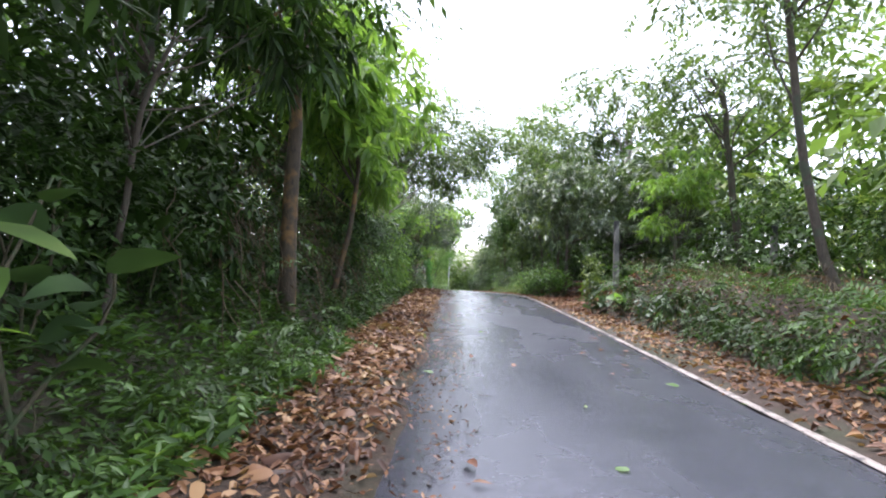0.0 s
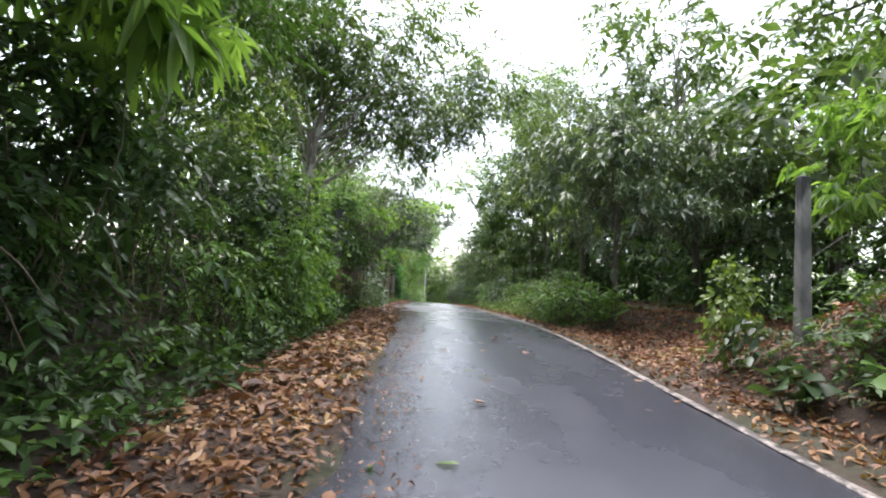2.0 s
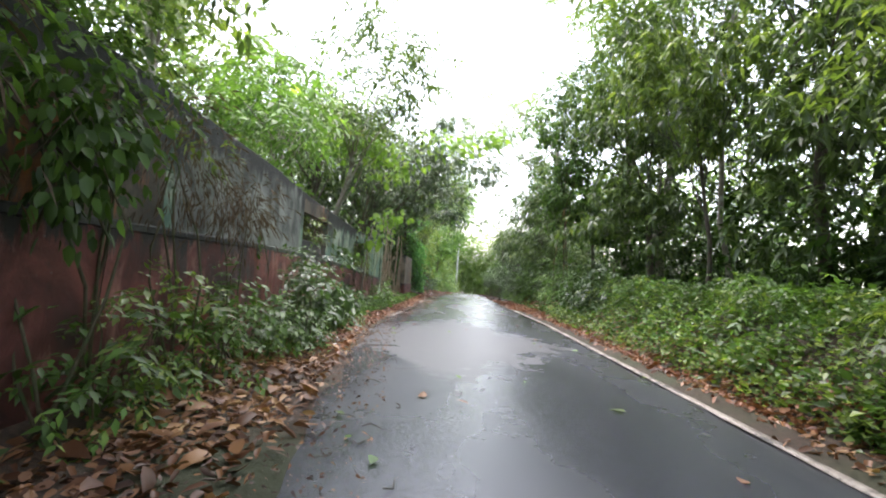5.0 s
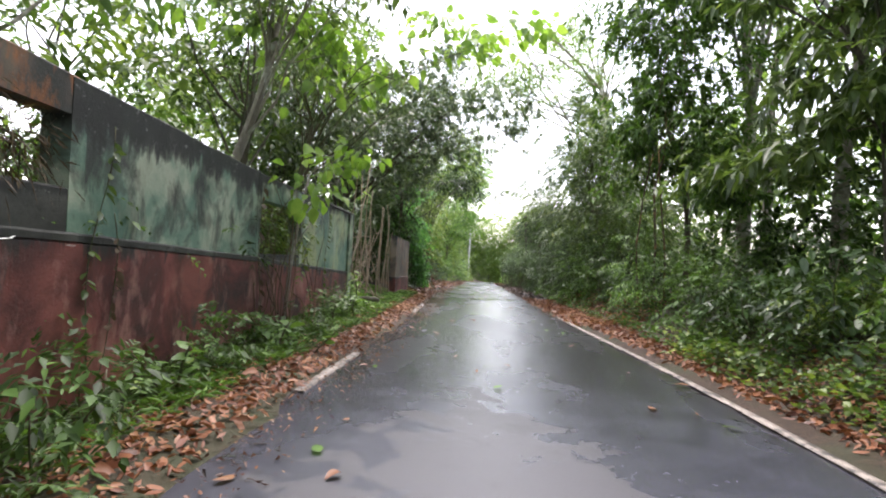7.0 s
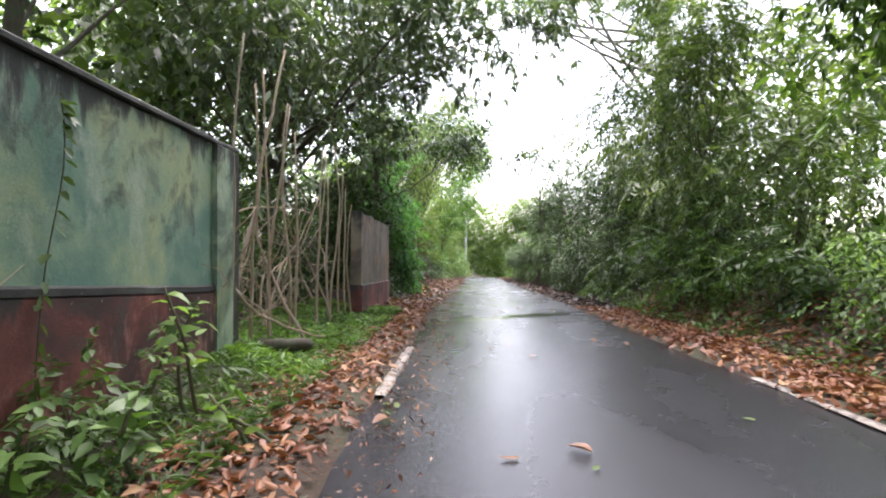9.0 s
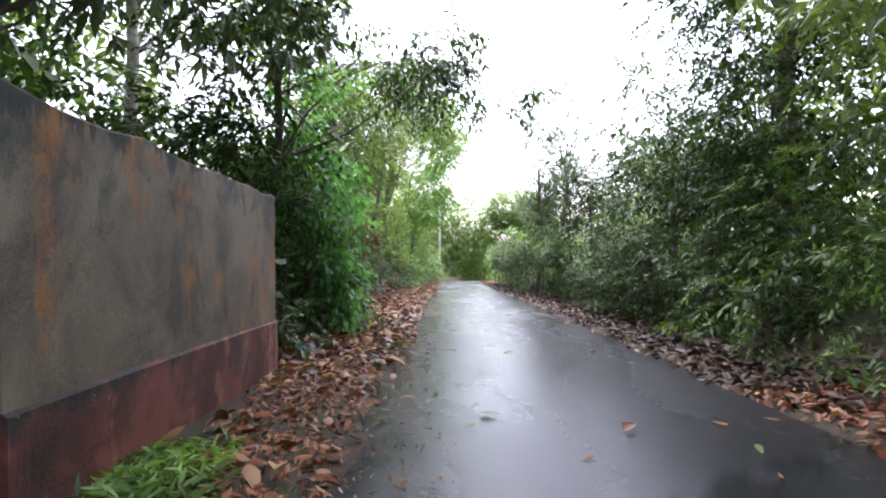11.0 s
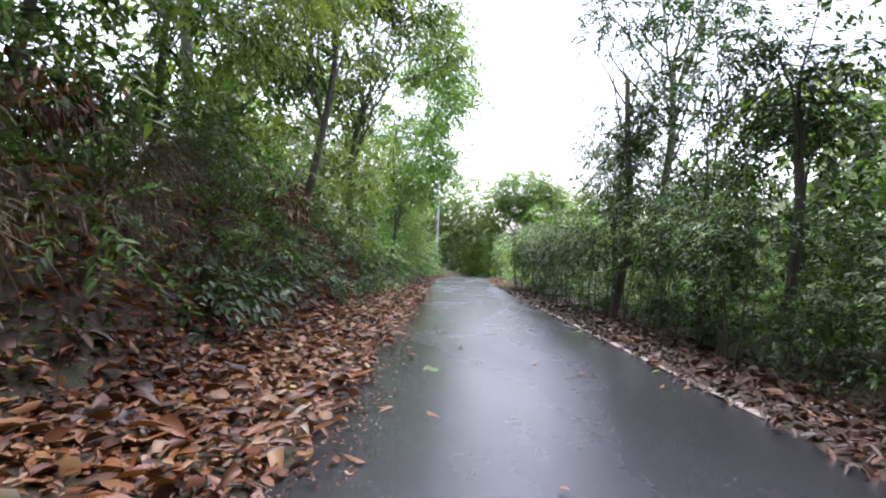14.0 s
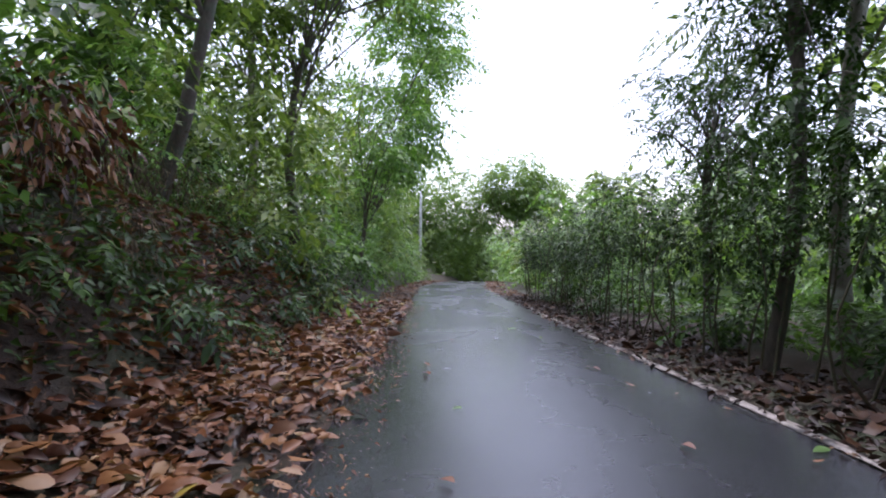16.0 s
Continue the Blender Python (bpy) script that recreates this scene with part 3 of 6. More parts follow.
ry = np.concatenate([np.arange(-40, 95, 0.35), np.arange(95, 140, 1.0)])
ru = np.linspace(0, 1, 15)
RY = np.repeat(ry[:, None], len(ru), 1)
wob = 0.05 * np.sin(2.3 * ry) + 0.04 * np.sin(5.1 * ry + 1) + 0.03 * np.sin(11 * ry)
left_line = road_left(ry) + wob - 0.1
right_line = road_right(ry) + 0.1 + 0.4 * wob
RX = left_line[:, None] + (right_line - left_line)[:, None] * ru[None]
RZ = road_z(RY) + 0.012 * (1 - (2 * ru[None] - 1) ** 2) + 0.0025 * np.sin(1.1 * RX + 0.5 * RY)
RZ[:, 0] -= 0.05
RZ[:, -1] -= 0.05
V = np.stack([RX, RY, RZ], -1).reshape(-1, 3)
a = (np.arange(len(ry) - 1)[:, None] * len(ru) + np.arange(len(ru) - 1)[None]).ravel()
F = np.concatenate([np.stack([a, a + 1, a + len(ru) + 1], 1), np.stack([a, a + len(ru) + 1, a + len(ru)], 1)])
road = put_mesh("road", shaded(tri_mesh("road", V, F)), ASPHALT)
tagged(road, "narrow wet dark grey asphalt lane", "road", kind="structure")


def edge_line(name, y0, y1, side, width=0.085):
    ys = np.arange(y0, y1, 0.2)
    mid = (road_right(ys) - 0.02) if side > 0 else (road_left(ys) + 0.04)
    w = width * (1 + 0.18 * np.sin(7.3 * ys) * np.sin(2.1 * ys))
    rows = []
    for off, dz in ((-0.5, -0.006), (-0.46, 0.004), (0.46, 0.004), (0.5, -0.02)):
        rows.append(np.stack([mid + w * off, ys, road_z(ys) + dz + (0.004 if side > 0 else 0.006)], -1))
    V = np.stack(rows, 1).reshape(-1, 3)
    a = (np.arange(len(ys) - 1)[:, None] * 4 + np.arange(3)[None]).ravel()
    F = np.concatenate([np.stack([a, a + 1, a + 5], 1), np.stack([a, a + 5, a + 4], 1)])
    ob = put_mesh(name, tri_mesh(name, V, F), PAINT)
    return tagged(ob, "worn dirty white painted line along the asphalt edge", "road marking", kind="structure")


edge_line("road_marking", -20, 39.2, 1)
edge_line("road_marking", 55.5, 70, 1, 0.09)
edge_line("road_marking", 31.6, 33.6, -1, 0.09)
edge_line("road_marking", 38.2, 40.4, -1, 0.09)

# ---- compound wall ----


def wall_x(y):
    return float(np.interp(y, [20.5, 27, 33, 39.7], [-1.5, -1.88, -2.05, -2.0]))


def slab(bm, a, b, z0, z1, thick, out=0.0, cuts=10, rough=0.0, seed=0):
    """A run of masonry from a to b (x, y), with its foot and head at z0 and z1 above the road (numbers, or functions of y), in short lengths so that it follows the fall of the land."""
    rng = random.Random(seed)
    d = Vector((b[0] - a[0], b[1] - a[1])).normalized()
    nrm = Vector((d.y, -d.x))
    rings = []
    for i in range(cuts + 1):
        t = i / cuts
        p = Vector(a).lerp(Vector(b), t)
        g = float(road_z(p.y))
        lo, hi = (float(z(p.y)) if callable(z) else z for z in (z0, z1))
        j = rng.uniform(-rough, rough)
        f, k = p + nrm * out, p - nrm * thick
        rings.append([bm.verts.new((f.x, f.y, g + lo)), bm.verts.new((f.x, f.y, g + hi - 0.015 + j)), bm.verts.new((f.x - 0.02 * nrm.x, f.y - 0.02 * nrm.y, g + hi + j)), bm.verts.new((k.x, k.y, g + hi + j)), bm.verts.new((k.x, k.y, g + lo))])
    for u, w in zip(rings, rings[1:]):
        for q in range(5):
            bm.faces.new((u[q], w[q], w[(q + 1) % 5], u[(q + 1) % 5]))
    bm.faces.new(rings[0])
    bm.faces.new(rings[-1][::-1])
    bmesh.ops.recalc_face_normals(bm, faces=bm.faces)


wall_mid = lerp_table([(20, 1.2), (27, 1.22), (31, 1.13), (34, 1.0), (39, 0.72)])
wall_top = lerp_table([(20, 2.35), (27, 2.3), (30, 2.18), (34, 2.08), (39, 1.98)])
wall = tagged(new("compound_wall"), "old compound wall, mouldy green plaster over red plinth", "wall", kind="structure")
SPANS = [(20.6, 24.2), (24.2, 28.75), (28.75, 30.85), (30.85, 34.1), (34.1, 35.85), (35.85, 39.1)]
for i, (a, b) in enumerate(SPANS):
    pa, pb = (wall_x(a), a), (wall_x(b), b)
    bm = bmesh.new()
    slab(bm, pa, pb, -0.35, lambda q: wall_mid(q) - 0.05, 0.2, 0.03, seed=i)
    part("plinth", bm, PLASTER_RED, wall, "red oxide plastered plinth")
    bm = bmesh.new()
    slab(bm, pa, pb, lambda q: wall_mid(q) - 0.05, lambda q: wall_mid(q) + 0.008, 0.2, 0.034, 14, 0.003, seed=40 + i)
    part("ledge", bm, PLASTER_BLACK, wall, "narrow black mossy ledge")
    if i in (2, 4):
        sill, head = (1.43, 1.9) if i == 2 else (1.04, 1.74)
        bm = bmesh.new()
        slab(bm, pa, pb, wall_mid, sill, 0.18, 0.0, seed=i)
        part("sill", bm, PLASTER_BLACK, wall, "dark mouldy sill of the opening")
        bm = bmesh.new()
        slab(bm, pa, pb, head, wall_top, 0.18, 0.0, seed=i, rough=0.006)
        part("lintel", bm, PLASTER_GREEN if i == 4 else PLASTER_BROWN, wall, "mouldy lintel over the opening")
    else:
        bm = bmesh.new()
        slab(bm, pa, pb, wall_mid, wall_top, 0.18, 0.0, seed=i, rough=0.008)
        part("panel", bm, (PLASTER_BROWN, PLASTER_GREY, PLASTER_GREEN, PLASTER_GREEN, PLASTER_GREEN, PLASTER_PALE)[i], wall, "bare brown plaster panel" if i == 0 else "mouldy green plaster panel")
for y, w in ((24.2, 0.14), (28.75, 0.16), (30.85, 0.14), (34.1, 0.12), (35.85, 0.12), (39.27, 0.34)):
    end = y > 38
    bm = bmesh.new()
    slab(bm, (wall_x(y), y - w / 2), (wall_x(y), y + w / 2), -0.3 if end else wall_mid, lambda q: wall_top(q) + (0.0 if end else -0.004), 0.2, 0.045 if end else 0.006, 3, seed=int(y))
    part("pillar", bm, PLASTER_PILLAR if end else PLASTER_GREEN, wall, "green plastered pillar, cracked")
bm = bmesh.new()
slab(bm, (wall_x(39.44), 39.44), (wall_x(39.62), 39.62), -0.3, lambda q: wall_top(q) - 0.02, 0.2, 0.02, 3, 0.01, 34)
part("wall_end", bm, PLASTER_BLACK, wall, "blackened mossy broken wall end")
bm = bmesh.new()
slab(bm, (wall_x(36.6), 36.6), (wall_x(39.6), 39.6), lambda q: wall_top(q) + 0.004, lambda q: wall_top(q) + 0.045, 0.3, 0.035, 8, 0.006, 33)
part("coping", bm, PLASTER_BLACK, wall, "thin blackened coping slab")



def wall_strand(y, z0, z1, leaf, seed):
    """One creeper stem that hangs down the face of the wall, with leaves along it."""
    g = np.random.default_rng(seed)
    x = wall_x(y) + 0.06
    base = float(road_z(y))
    strand = thing("wall_creeper", (x, y, base + z0), "thin creeper strand with small leaves climbing the old wall", "creeper", "wall creepers")
    n = 14
    tt = np.linspace(0, 1, n)
    line = np.stack([0.015 * np.sin(9 * tt), 0.07 * np.sin(5 * tt + seed) + 0.1 * tt, (z1 - z0) * tt], -1)
    v, f = tube(line, np.full(n, 0.004), 5)
    put_mesh("stem", shaded(tri_mesh("stem", v, f)), STEM, strand)
    for k in range(int((z1 - z0) * 17)):
        u = g.uniform(0, 1)
        p = np.array([np.interp(u, tt, line[:, j]) for j in range(3)])
        way = np.array([[0.5, g.normal(0, 0.8), g.normal(-0.5, 0.4)]])
        v, f = blades(g, p[None], way, g.uniform(0.05, 0.1), 0.65, 0.3, 0.2, 1)
        put_mesh("leaf", tri_mesh("leaf", v, f), leaf, strand)
    return strand


wall_strand(30.95, 0.1, 1.9, LEAF_GREY, 3)
wall_strand(31.1, 0.0, 1.3, DEAD_VINE, 5)
wall_strand(37.1, 0.15, 1.85, LEAF_GREY, 4)
wall_strand(26.4, 0.3, 1.5, LEAF_MID, 6)
wall_strand(34.0, 0.1, 1.9, DEAD_VINE, 7)
pieces, g = [], np.random.default_rng(71)
for i in range(26):
    y = g.uniform(33.9, 36.0) if i < 20 else g.uniform(25.2, 27.0)
    x = wall_x(y) + g.uniform(0.06, 0.4)
    z = float(land(x, y))
    pieces.append(tube(bent(g, (x, y, z), (x + g.uniform(-0.35, 0.15), y + g.normal(0, 0.45), z + g.uniform(0.7, 2.3 if i < 20 else 1.5)), 0.08, 6, 1.4), np.linspace(g.uniform(0.005, 0.014), 0.002, 6), 5))
v, f = join(pieces)
tagged(put_mesh("dead_stems", tri_mesh("dead_stems", v, f), DEAD_VINE), "bare brown dead stems leaning on the old wall", "stems", kind="stuff")

# chain-link mesh behind the first opening
pieces = []
span, low, tall = 2.1, 1.4, 0.54
for i in range(int((span + tall) / 0.075)):
    for lean in (-1, 1):
        c = i * 0.075 - (tall if lean > 0 else 0.0)
        u0, u1 = max(c, 0.0), min(c + tall, span)
        if u1 - u0 < 0.03:
            continue
        ends = []
        for u in (u0, u1):
            h = (u - c) if lean > 0 else tall - (u - c)
            y = 28.75 + u
            ends.append((wall_x(y) - 0.1, y, float(road_z(y)) + low + h))
        pieces.append(tube(ends, [0.0028, 0.0028], 4))
v, f = join(pieces)
tagged(put_mesh("wire_mesh", tri_mesh("wire_mesh", v, f), BARK), "rusty chain-link wire mesh fixed in the wall opening", "wire mesh")

stub = tagged(new("wall_stub"), "short stained plaster wall stub, orange rust runs", "wall", kind="structure")
bm = bmesh.new()
slab(bm, (-1.45, 43.4), (-1.42, 46.8), -0.3, 0.5, 0.2, 0.02, seed=21)
part("plinth", bm, PLASTER_RED, stub, "faded red plinth")
bm = bmesh.new()
slab(bm, (-1.45, 43.4), (-1.42, 46.8), 0.5, 1.74, 0.18, 0.0, seed=22, rough=0.02)
part("panel", bm, PLASTER_STUB, stub, "brown plaster with an orange rust stain")

# ---- concrete fence post and wires ----


def fence_post(x, y, h, tilt):
    z = float(land(x, y))
    post = thing("fence_post", (x, y, z), "weathered square concrete fence post on the bank", "post", "fence posts")
    bm = bmesh.new()
    bmesh.ops.create_cube(bm, size=1)
    for v in bm.verts:
        s = 0.055 if v.co.z > 0 else 0.07
        v.co = Vector((v.co.x * 2 * s, v.co.y * 2 * s, (v.co.z + 0.5) * (h + 0.25) - 0.25))
        v.co.x += tilt * max(v.co.z, 0)
    bmesh.ops.bevel(bm, geom=list(bm.edges), offset=0.012, segments=1, affect="EDGES")
    part("shaft", bm, CONCRETE, post)
    return post


fence_post(4.55, 13.9, 2.38 + float(road_z(13.9)) - float(land(4.55, 13.9)), -0.03)

fence_post(7.5, 12.1, 1.15, 0.02)
for n, hh in enumerate((0.5, 0.85, 1.2)):
    v, f = tube([(4.5 + (7.4 - 4.5) * t, 14.0 - 1.8 * t, float(land(4.5 + 2.9 * t, 14.0 - 1.8 * t)) + hh - 0.1 * t * (1 - t)) for t in np.linspace(0, 1, 9)], np.full(9, 0.004), 5)
    tagged(put_mesh("fence_wire", tri_mesh("fence_wire", v, f), CONCRETE), "thin sagging fence wire between concrete posts", "wire", "fence wires")

# utility pole far ahead
pz = float(land(1.35, 104))
pole = thing("utility_pole", (1.35, 104, pz), "tall pale concrete utility pole beside the bend", "pole")
v, f = tube([(0, 0, -0.3), (0, 0, 4), (0.02, 0, 8.6)], [0.15, 0.125, 0.09], 12)
put_mesh("shaft", shaded(tri_mesh("shaft", v, f)), PALE_PAINT, pole)

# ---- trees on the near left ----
tree("tree", "dark tree with an orange-brown trunk and glossy leaves", -1.95, 6.8, (0.13, -0.1, 0.1, 4.2), [(-0.9, -1.2, 4.6, 2.2, 2.4, 1.7), (-1.6, 1.5, 5.4, 2.0, 2.2, 1.8), (-0.4, -2.6, 5.2, 1.8, 1.8, 1.4)], 210, 46, 0.26, 0.17, 0.34, LEAF_DARK_SHADED, BARK_ORANGE, seed=11)
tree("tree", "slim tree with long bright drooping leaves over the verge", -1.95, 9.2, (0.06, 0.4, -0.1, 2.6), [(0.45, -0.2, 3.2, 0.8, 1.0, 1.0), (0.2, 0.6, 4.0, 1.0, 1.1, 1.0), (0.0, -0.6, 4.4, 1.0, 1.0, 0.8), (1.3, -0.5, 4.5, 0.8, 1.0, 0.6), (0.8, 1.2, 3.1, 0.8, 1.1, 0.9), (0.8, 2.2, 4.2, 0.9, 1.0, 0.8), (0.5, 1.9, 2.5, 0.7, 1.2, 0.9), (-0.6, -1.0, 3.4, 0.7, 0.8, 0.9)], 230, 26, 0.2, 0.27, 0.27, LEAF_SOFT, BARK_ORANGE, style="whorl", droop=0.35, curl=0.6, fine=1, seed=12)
tree("tree", "shaded leafy tree thick with creepers", -3.1, 2.9, (0.14, 0.2, 0.3, 3.6), [(0.2, 0.4, 4.2, 2.2, 2.2, 1.8), (-0.5, 1.8, 3.0, 1.5, 1.6, 1.5), (0.5, -1.5, 3.6, 1.8, 1.7, 1.7)], 240, 46, 0.26, 0.17, 0.36, LEAF_DARK_SHADED, BARK, seed=13)
tree("tree", "shaded leafy tree thick with creepers", -3.6, 6.0, (0.12, 0.2, 0.0, 3.6), [(0.0, 0.0, 3.0, 1.3, 1.8, 2.2), (-0.6, 0.5, 6.4, 2.2, 2.4, 1.6)], 192, 44, 0.26, 0.16, 0.36, LEAF_DARK_SHADED, BARK, seed=14)
tree("tree", "roadside tree with dense mid-green crown", -3.7, 11.0, (0.13, 0.5, 0.2, 4.4), [(0.5, 0.0, 5.2, 1.9, 2.2, 1.8), (-0.8, 0.8, 6.6, 2.2, 2.2, 1.6), (0.4, 0.4, 3.4, 1.2, 1.6, 1.2)], 400, 44, 0.28, 0.15, 0.38, LEAF_MID, BARK, seed=15)
tree("tree", "roadside tree with dense mid-green crown", -3.6, 15.3, (0.12, 0.4, 0.2, 4.6), [(0.4, 0.0, 5.2, 1.8, 2.2, 1.9), (-0.6, 0.6, 7.0, 2.2, 2.0, 1.6), (0.6, 1.0, 3.8, 1.4, 2.0, 1.2)], 460, 44, 0.28, 0.15, 0.38, LEAF_MID, BARK_PALE, seed=16)
tree("tree", "leaning tree with a pale blotched trunk over the lane", -2.7, 20.3, (0.12, 0.35, 1.2, 4.6), [(1.5, 2.6, 5.6, 2.2, 2.4, 1.5), (2.8, 4.0, 6.3, 1.9, 2.2, 1.3), (-0.4, 1.6, 6.6, 2.2, 2.2, 1.5), (1.2, 0.4, 6.4, 2.0, 1.8, 1.3), (2.9, 2.4, 4.9, 1.4, 1.8, 0.9), (4.1, 4.0, 6.2, 1.6, 2.2, 1.5), (4.9, 5.6, 7.0, 1.5, 2.2, 1.2)], 980, 50, 0.32, 0.15, 0.42, LEAF_GREY, BARK_PALE, seed=17, stems=2, limbs=26)
tree("tree", "slender shaggy tree behind the wall", -3.6, 24.8, (0.1, 0.3, 0.2, 4.2), [(0.2, 0.2, 5.0, 1.7, 2.2, 1.6), (0.0, 0.4, 7.2, 1.8, 2.0, 1.6), (1.6, 2.0, 6.0, 1.6, 2.0, 1.4)], 330, 44, 0.3, 0.16, 0.38, LEAF_GREY, BARK_PALE, seed=18)

tree("tree", "small shaded tree with drooping rosettes of long leaves", -2.5, 3.9, (0.035, 0.3, 0.2, 2.2), [(0.8, 0.4, 2.7, 0.7, 1.5, 0.45), (0.5, 2.2, 3.2, 0.9, 1.4, 0.5), (0.2, -1.2, 3.0, 0.8, 1.2, 0.6)], 80, 24, 0.2, 0.22, 0.28, LEAF_DARK_SHADED, BARK, style="whorl", droop=0.8, curl=0.5, fine=1, seed=19)

# ---- trees behind the wall ----
tree("sapling", "soft-wooded sapling with very large heart-shaped light green leaves", -1.84, 34.75, (0.032, 0.1, 0.4, 2.2), [(0.35, -0.3, 1.95, 0.35, 0.5, 0.3), (0.25, 0.35, 2.25, 0.4, 0.5, 0.3), (0.8, 0.6, 2.6, 0.35, 0.4, 0.2), (0.25, 1.0, 2.3, 0.35, 0.4, 0.3)], 26, 6, 0.14, 0.135, 0.85, LEAF_LIME, BARK_PALE, style="blade", droop=0.6, curl=0.4, fine=2, seed=21, category="sapling", limbs=5)
tree("tree", "soft-wooded tree with large heart-shaped light green leaves", -2.5, 36.4, (0.06, 0.3, 0.3, 3.2), [(0.5, 0.4, 3.9, 0.9, 1.2, 0.5), (1.5, 0.9, 4.6, 0.9, 1.1, 0.5), (2.6, 1.4, 5.0, 0.9, 1.1, 0.45), (3.6, 1.6, 5.2, 0.7, 0.9, 0.35), (-0.4, -0.2, 4.6, 1.0, 1.0, 0.7)], 120, 8, 0.27, 0.165, 0.85, LEAF_LIME, STEM, style="blade", droop=0.6, curl=0.4, fine=2, seed=22, limbs=20)
tree("tree", "light green leafy tree behind the wall", -3.4, 30.8, (0.08, 0.2, 0.4, 3.0), [(0.1, 0.3, 3.6, 1.2, 1.9, 1.1), (-0.5, 1.2, 4.8, 1.4, 1.6, 1.1)], 200, 34, 0.28, 0.19, 0.4, LEAF_BRIGHT, BARK_PALE, seed=23)
tree("tree", "tall light-leaved tree leaning out over the wall", -3.3, 35.4, (0.1, 0.8, 0.2, 4.4), [(1.9, -0.5, 6.0, 1.1, 1.6, 1.2), (2.2, 1.5, 7.3, 1.2, 1.4, 1.0), (0.8, 0.5, 5.3, 1.2, 1.4, 1.0), (1.4, 0.4, 8.6, 1.3, 1.4, 1.0)], 170, 40, 0.26, 0.18, 0.4, LEAF_GREY, BARK_PALE, seed=26)
tree("mango_tree", "broad dark mango tree with dense drooping leaves", -4.0, 45.2, (0.17, 0.5, 0.3, 3.6), [(0.6, -0.4, 4.4, 2.6, 3.0, 1.7), (2.0, 1.4, 4.4, 2.2, 2.6, 1.6), (-0.4, 0.4, 6.4, 3.0, 3.2, 1.9), (1.4, -2.2, 5.6, 2.0, 2.0, 1.5), (2.6, 0.4, 6.4, 2.0, 2.6, 1.4), (5.0, 0.8, 5.8, 1.7, 2.4, 1.6), (3.4, 2.6, 7.4, 2.0, 2.4, 1.4), (0.8, -0.4, 2.6, 1.8, 2.8, 1.0)], 800, 48, 0.3, 0.18, 0.34, LEAF_GLOSS, BARK, style="whorl", droop=0.45, seed=24, limbs=24)
tree("tree", "tall leafy tree behind the wall", -5.2, 40.2, (0.16, 0.3, 0.3, 4.6), [(0.3, 0.0, 6.0, 2.2, 2.6, 2.2), (-0.4, 0.8, 8.4, 2.0, 2.2, 1.6), (2.0, -2.0, 6.0, 1.8, 2.2, 1.4)], 200, 42, 0.3, 0.2, 0.33, LEAF_GREY, BARK, seed=25)

# ---- trees on the right ----
tree("tree", "tall thin leaning tree with sparse small leaves", 6.5, 8.6, (0.1, -1.0, 0.1, 5.2), [(-1.2, 0.4, 6.0, 1.7, 1.9, 1.3), (-0.6, 0.8, 4.4, 1.3, 1.5, 0.8), (0.6, 0.0, 7.0, 2.0, 2.0, 1.2)], 170, 44, 0.3, 0.15, 0.45, LEAF_GREY, BARK, seed=31)
tree("tree", "sparse tall tree with small grey-green leaves", 8.6, 15.0, (0.14, -0.8, 0.1, 5.4), [(-0.6, 0, 6.6, 2.0, 2.2, 1.5), (-1.6, 0.6, 5.2, 1.4, 1.5, 1.0), (0.8, 0.4, 8.0, 2.2, 2.0, 1.4)], 210, 44, 0.32, 0.17, 0.45, LEAF_GREY, BARK, seed=32)
tree("tree", "young light green tree on the bank", 6.5, 14.9, (0.05, 0.0, 0.0, 1.6), [(0.0, 0.0, 2.0, 0.9, 1.0, 0.9), (0.2, 0.2, 3.2, 0.9, 0.9, 1.0), (-0.4, -0.2, 2.8, 0.7, 0.8, 0.6)], 100, 30, 0.2, 0.17, 0.33, LEAF_SOFT, BARK, style="whorl", droop=0.7, curl=0.5, seed=33)
tree("mango_tree", "dark glossy mango tree beside the dirt entrance", 4.5, 19.5, (0.075, 0.1, 0.3, 2.2), [(0.4, 0.6, 3.4, 1.9, 1.8, 1.6), (-0.4, 1.6, 3.6, 1.4, 1.8, 1.5), (1.6, 0.4, 2.8, 1.4, 1.4, 1.1), (0.3, 1.2, 4.2, 1.7, 1.7, 1.0)], 330, 46, 0.24, 0.19, 0.28, LEAF_GLOSS, BARK, curl=0.4, style="whorl", droop=0.45, seed=34, fine=0)
tree("mango_tree", "dark glossy mango tree beside the dirt entrance", 7.0, 20.6, (0.12, -0.2, 0.1, 2.2), [(0.0, 0.0, 3.2, 2.0, 2.0, 1.6), (0.4, 0.6, 3.9, 1.7, 1.7, 1.1), (1.6, -0.6, 2.4, 1.4, 1.4, 1.2)], 260, 46, 0.25, 0.19, 0.28, LEAF_GLOSS, BARK, style="whorl", droop=0.45, seed=35)
tree("tree", "roadside tree with yellow-green foliage", 5.4, 24.3, (0.08, -0.1, 0.2, 2.4), [(-0.2, 0.2, 3.2, 1.2, 1.6, 1.3), (0.2, 1.0, 4.6, 1.4, 1.5, 1.0)], 150, 40, 0.24, 0.14, 0.36, LEAF_YELLOW, BARK, seed=36)
tree("tree", "dense tall tree above the creeper bank", 7.1, 29.0, (0.14, -0.3, 0.1, 3.4), [(-0.4, 0.0, 3.8, 1.7, 2.2, 1.8), (-0.8, 1.0, 6.0, 2.0, 2.4, 1.6), (0.8, -1.0, 6.6, 2.2, 2.2, 1.6), (-0.5, 0.2, 1.9, 1.4, 2.2, 1.3)], 470, 40, 0.27, 0.19, 0.34, LEAF_GREY, BARK, style="whorl", droop=0.6, curl=0.4, seed=37)
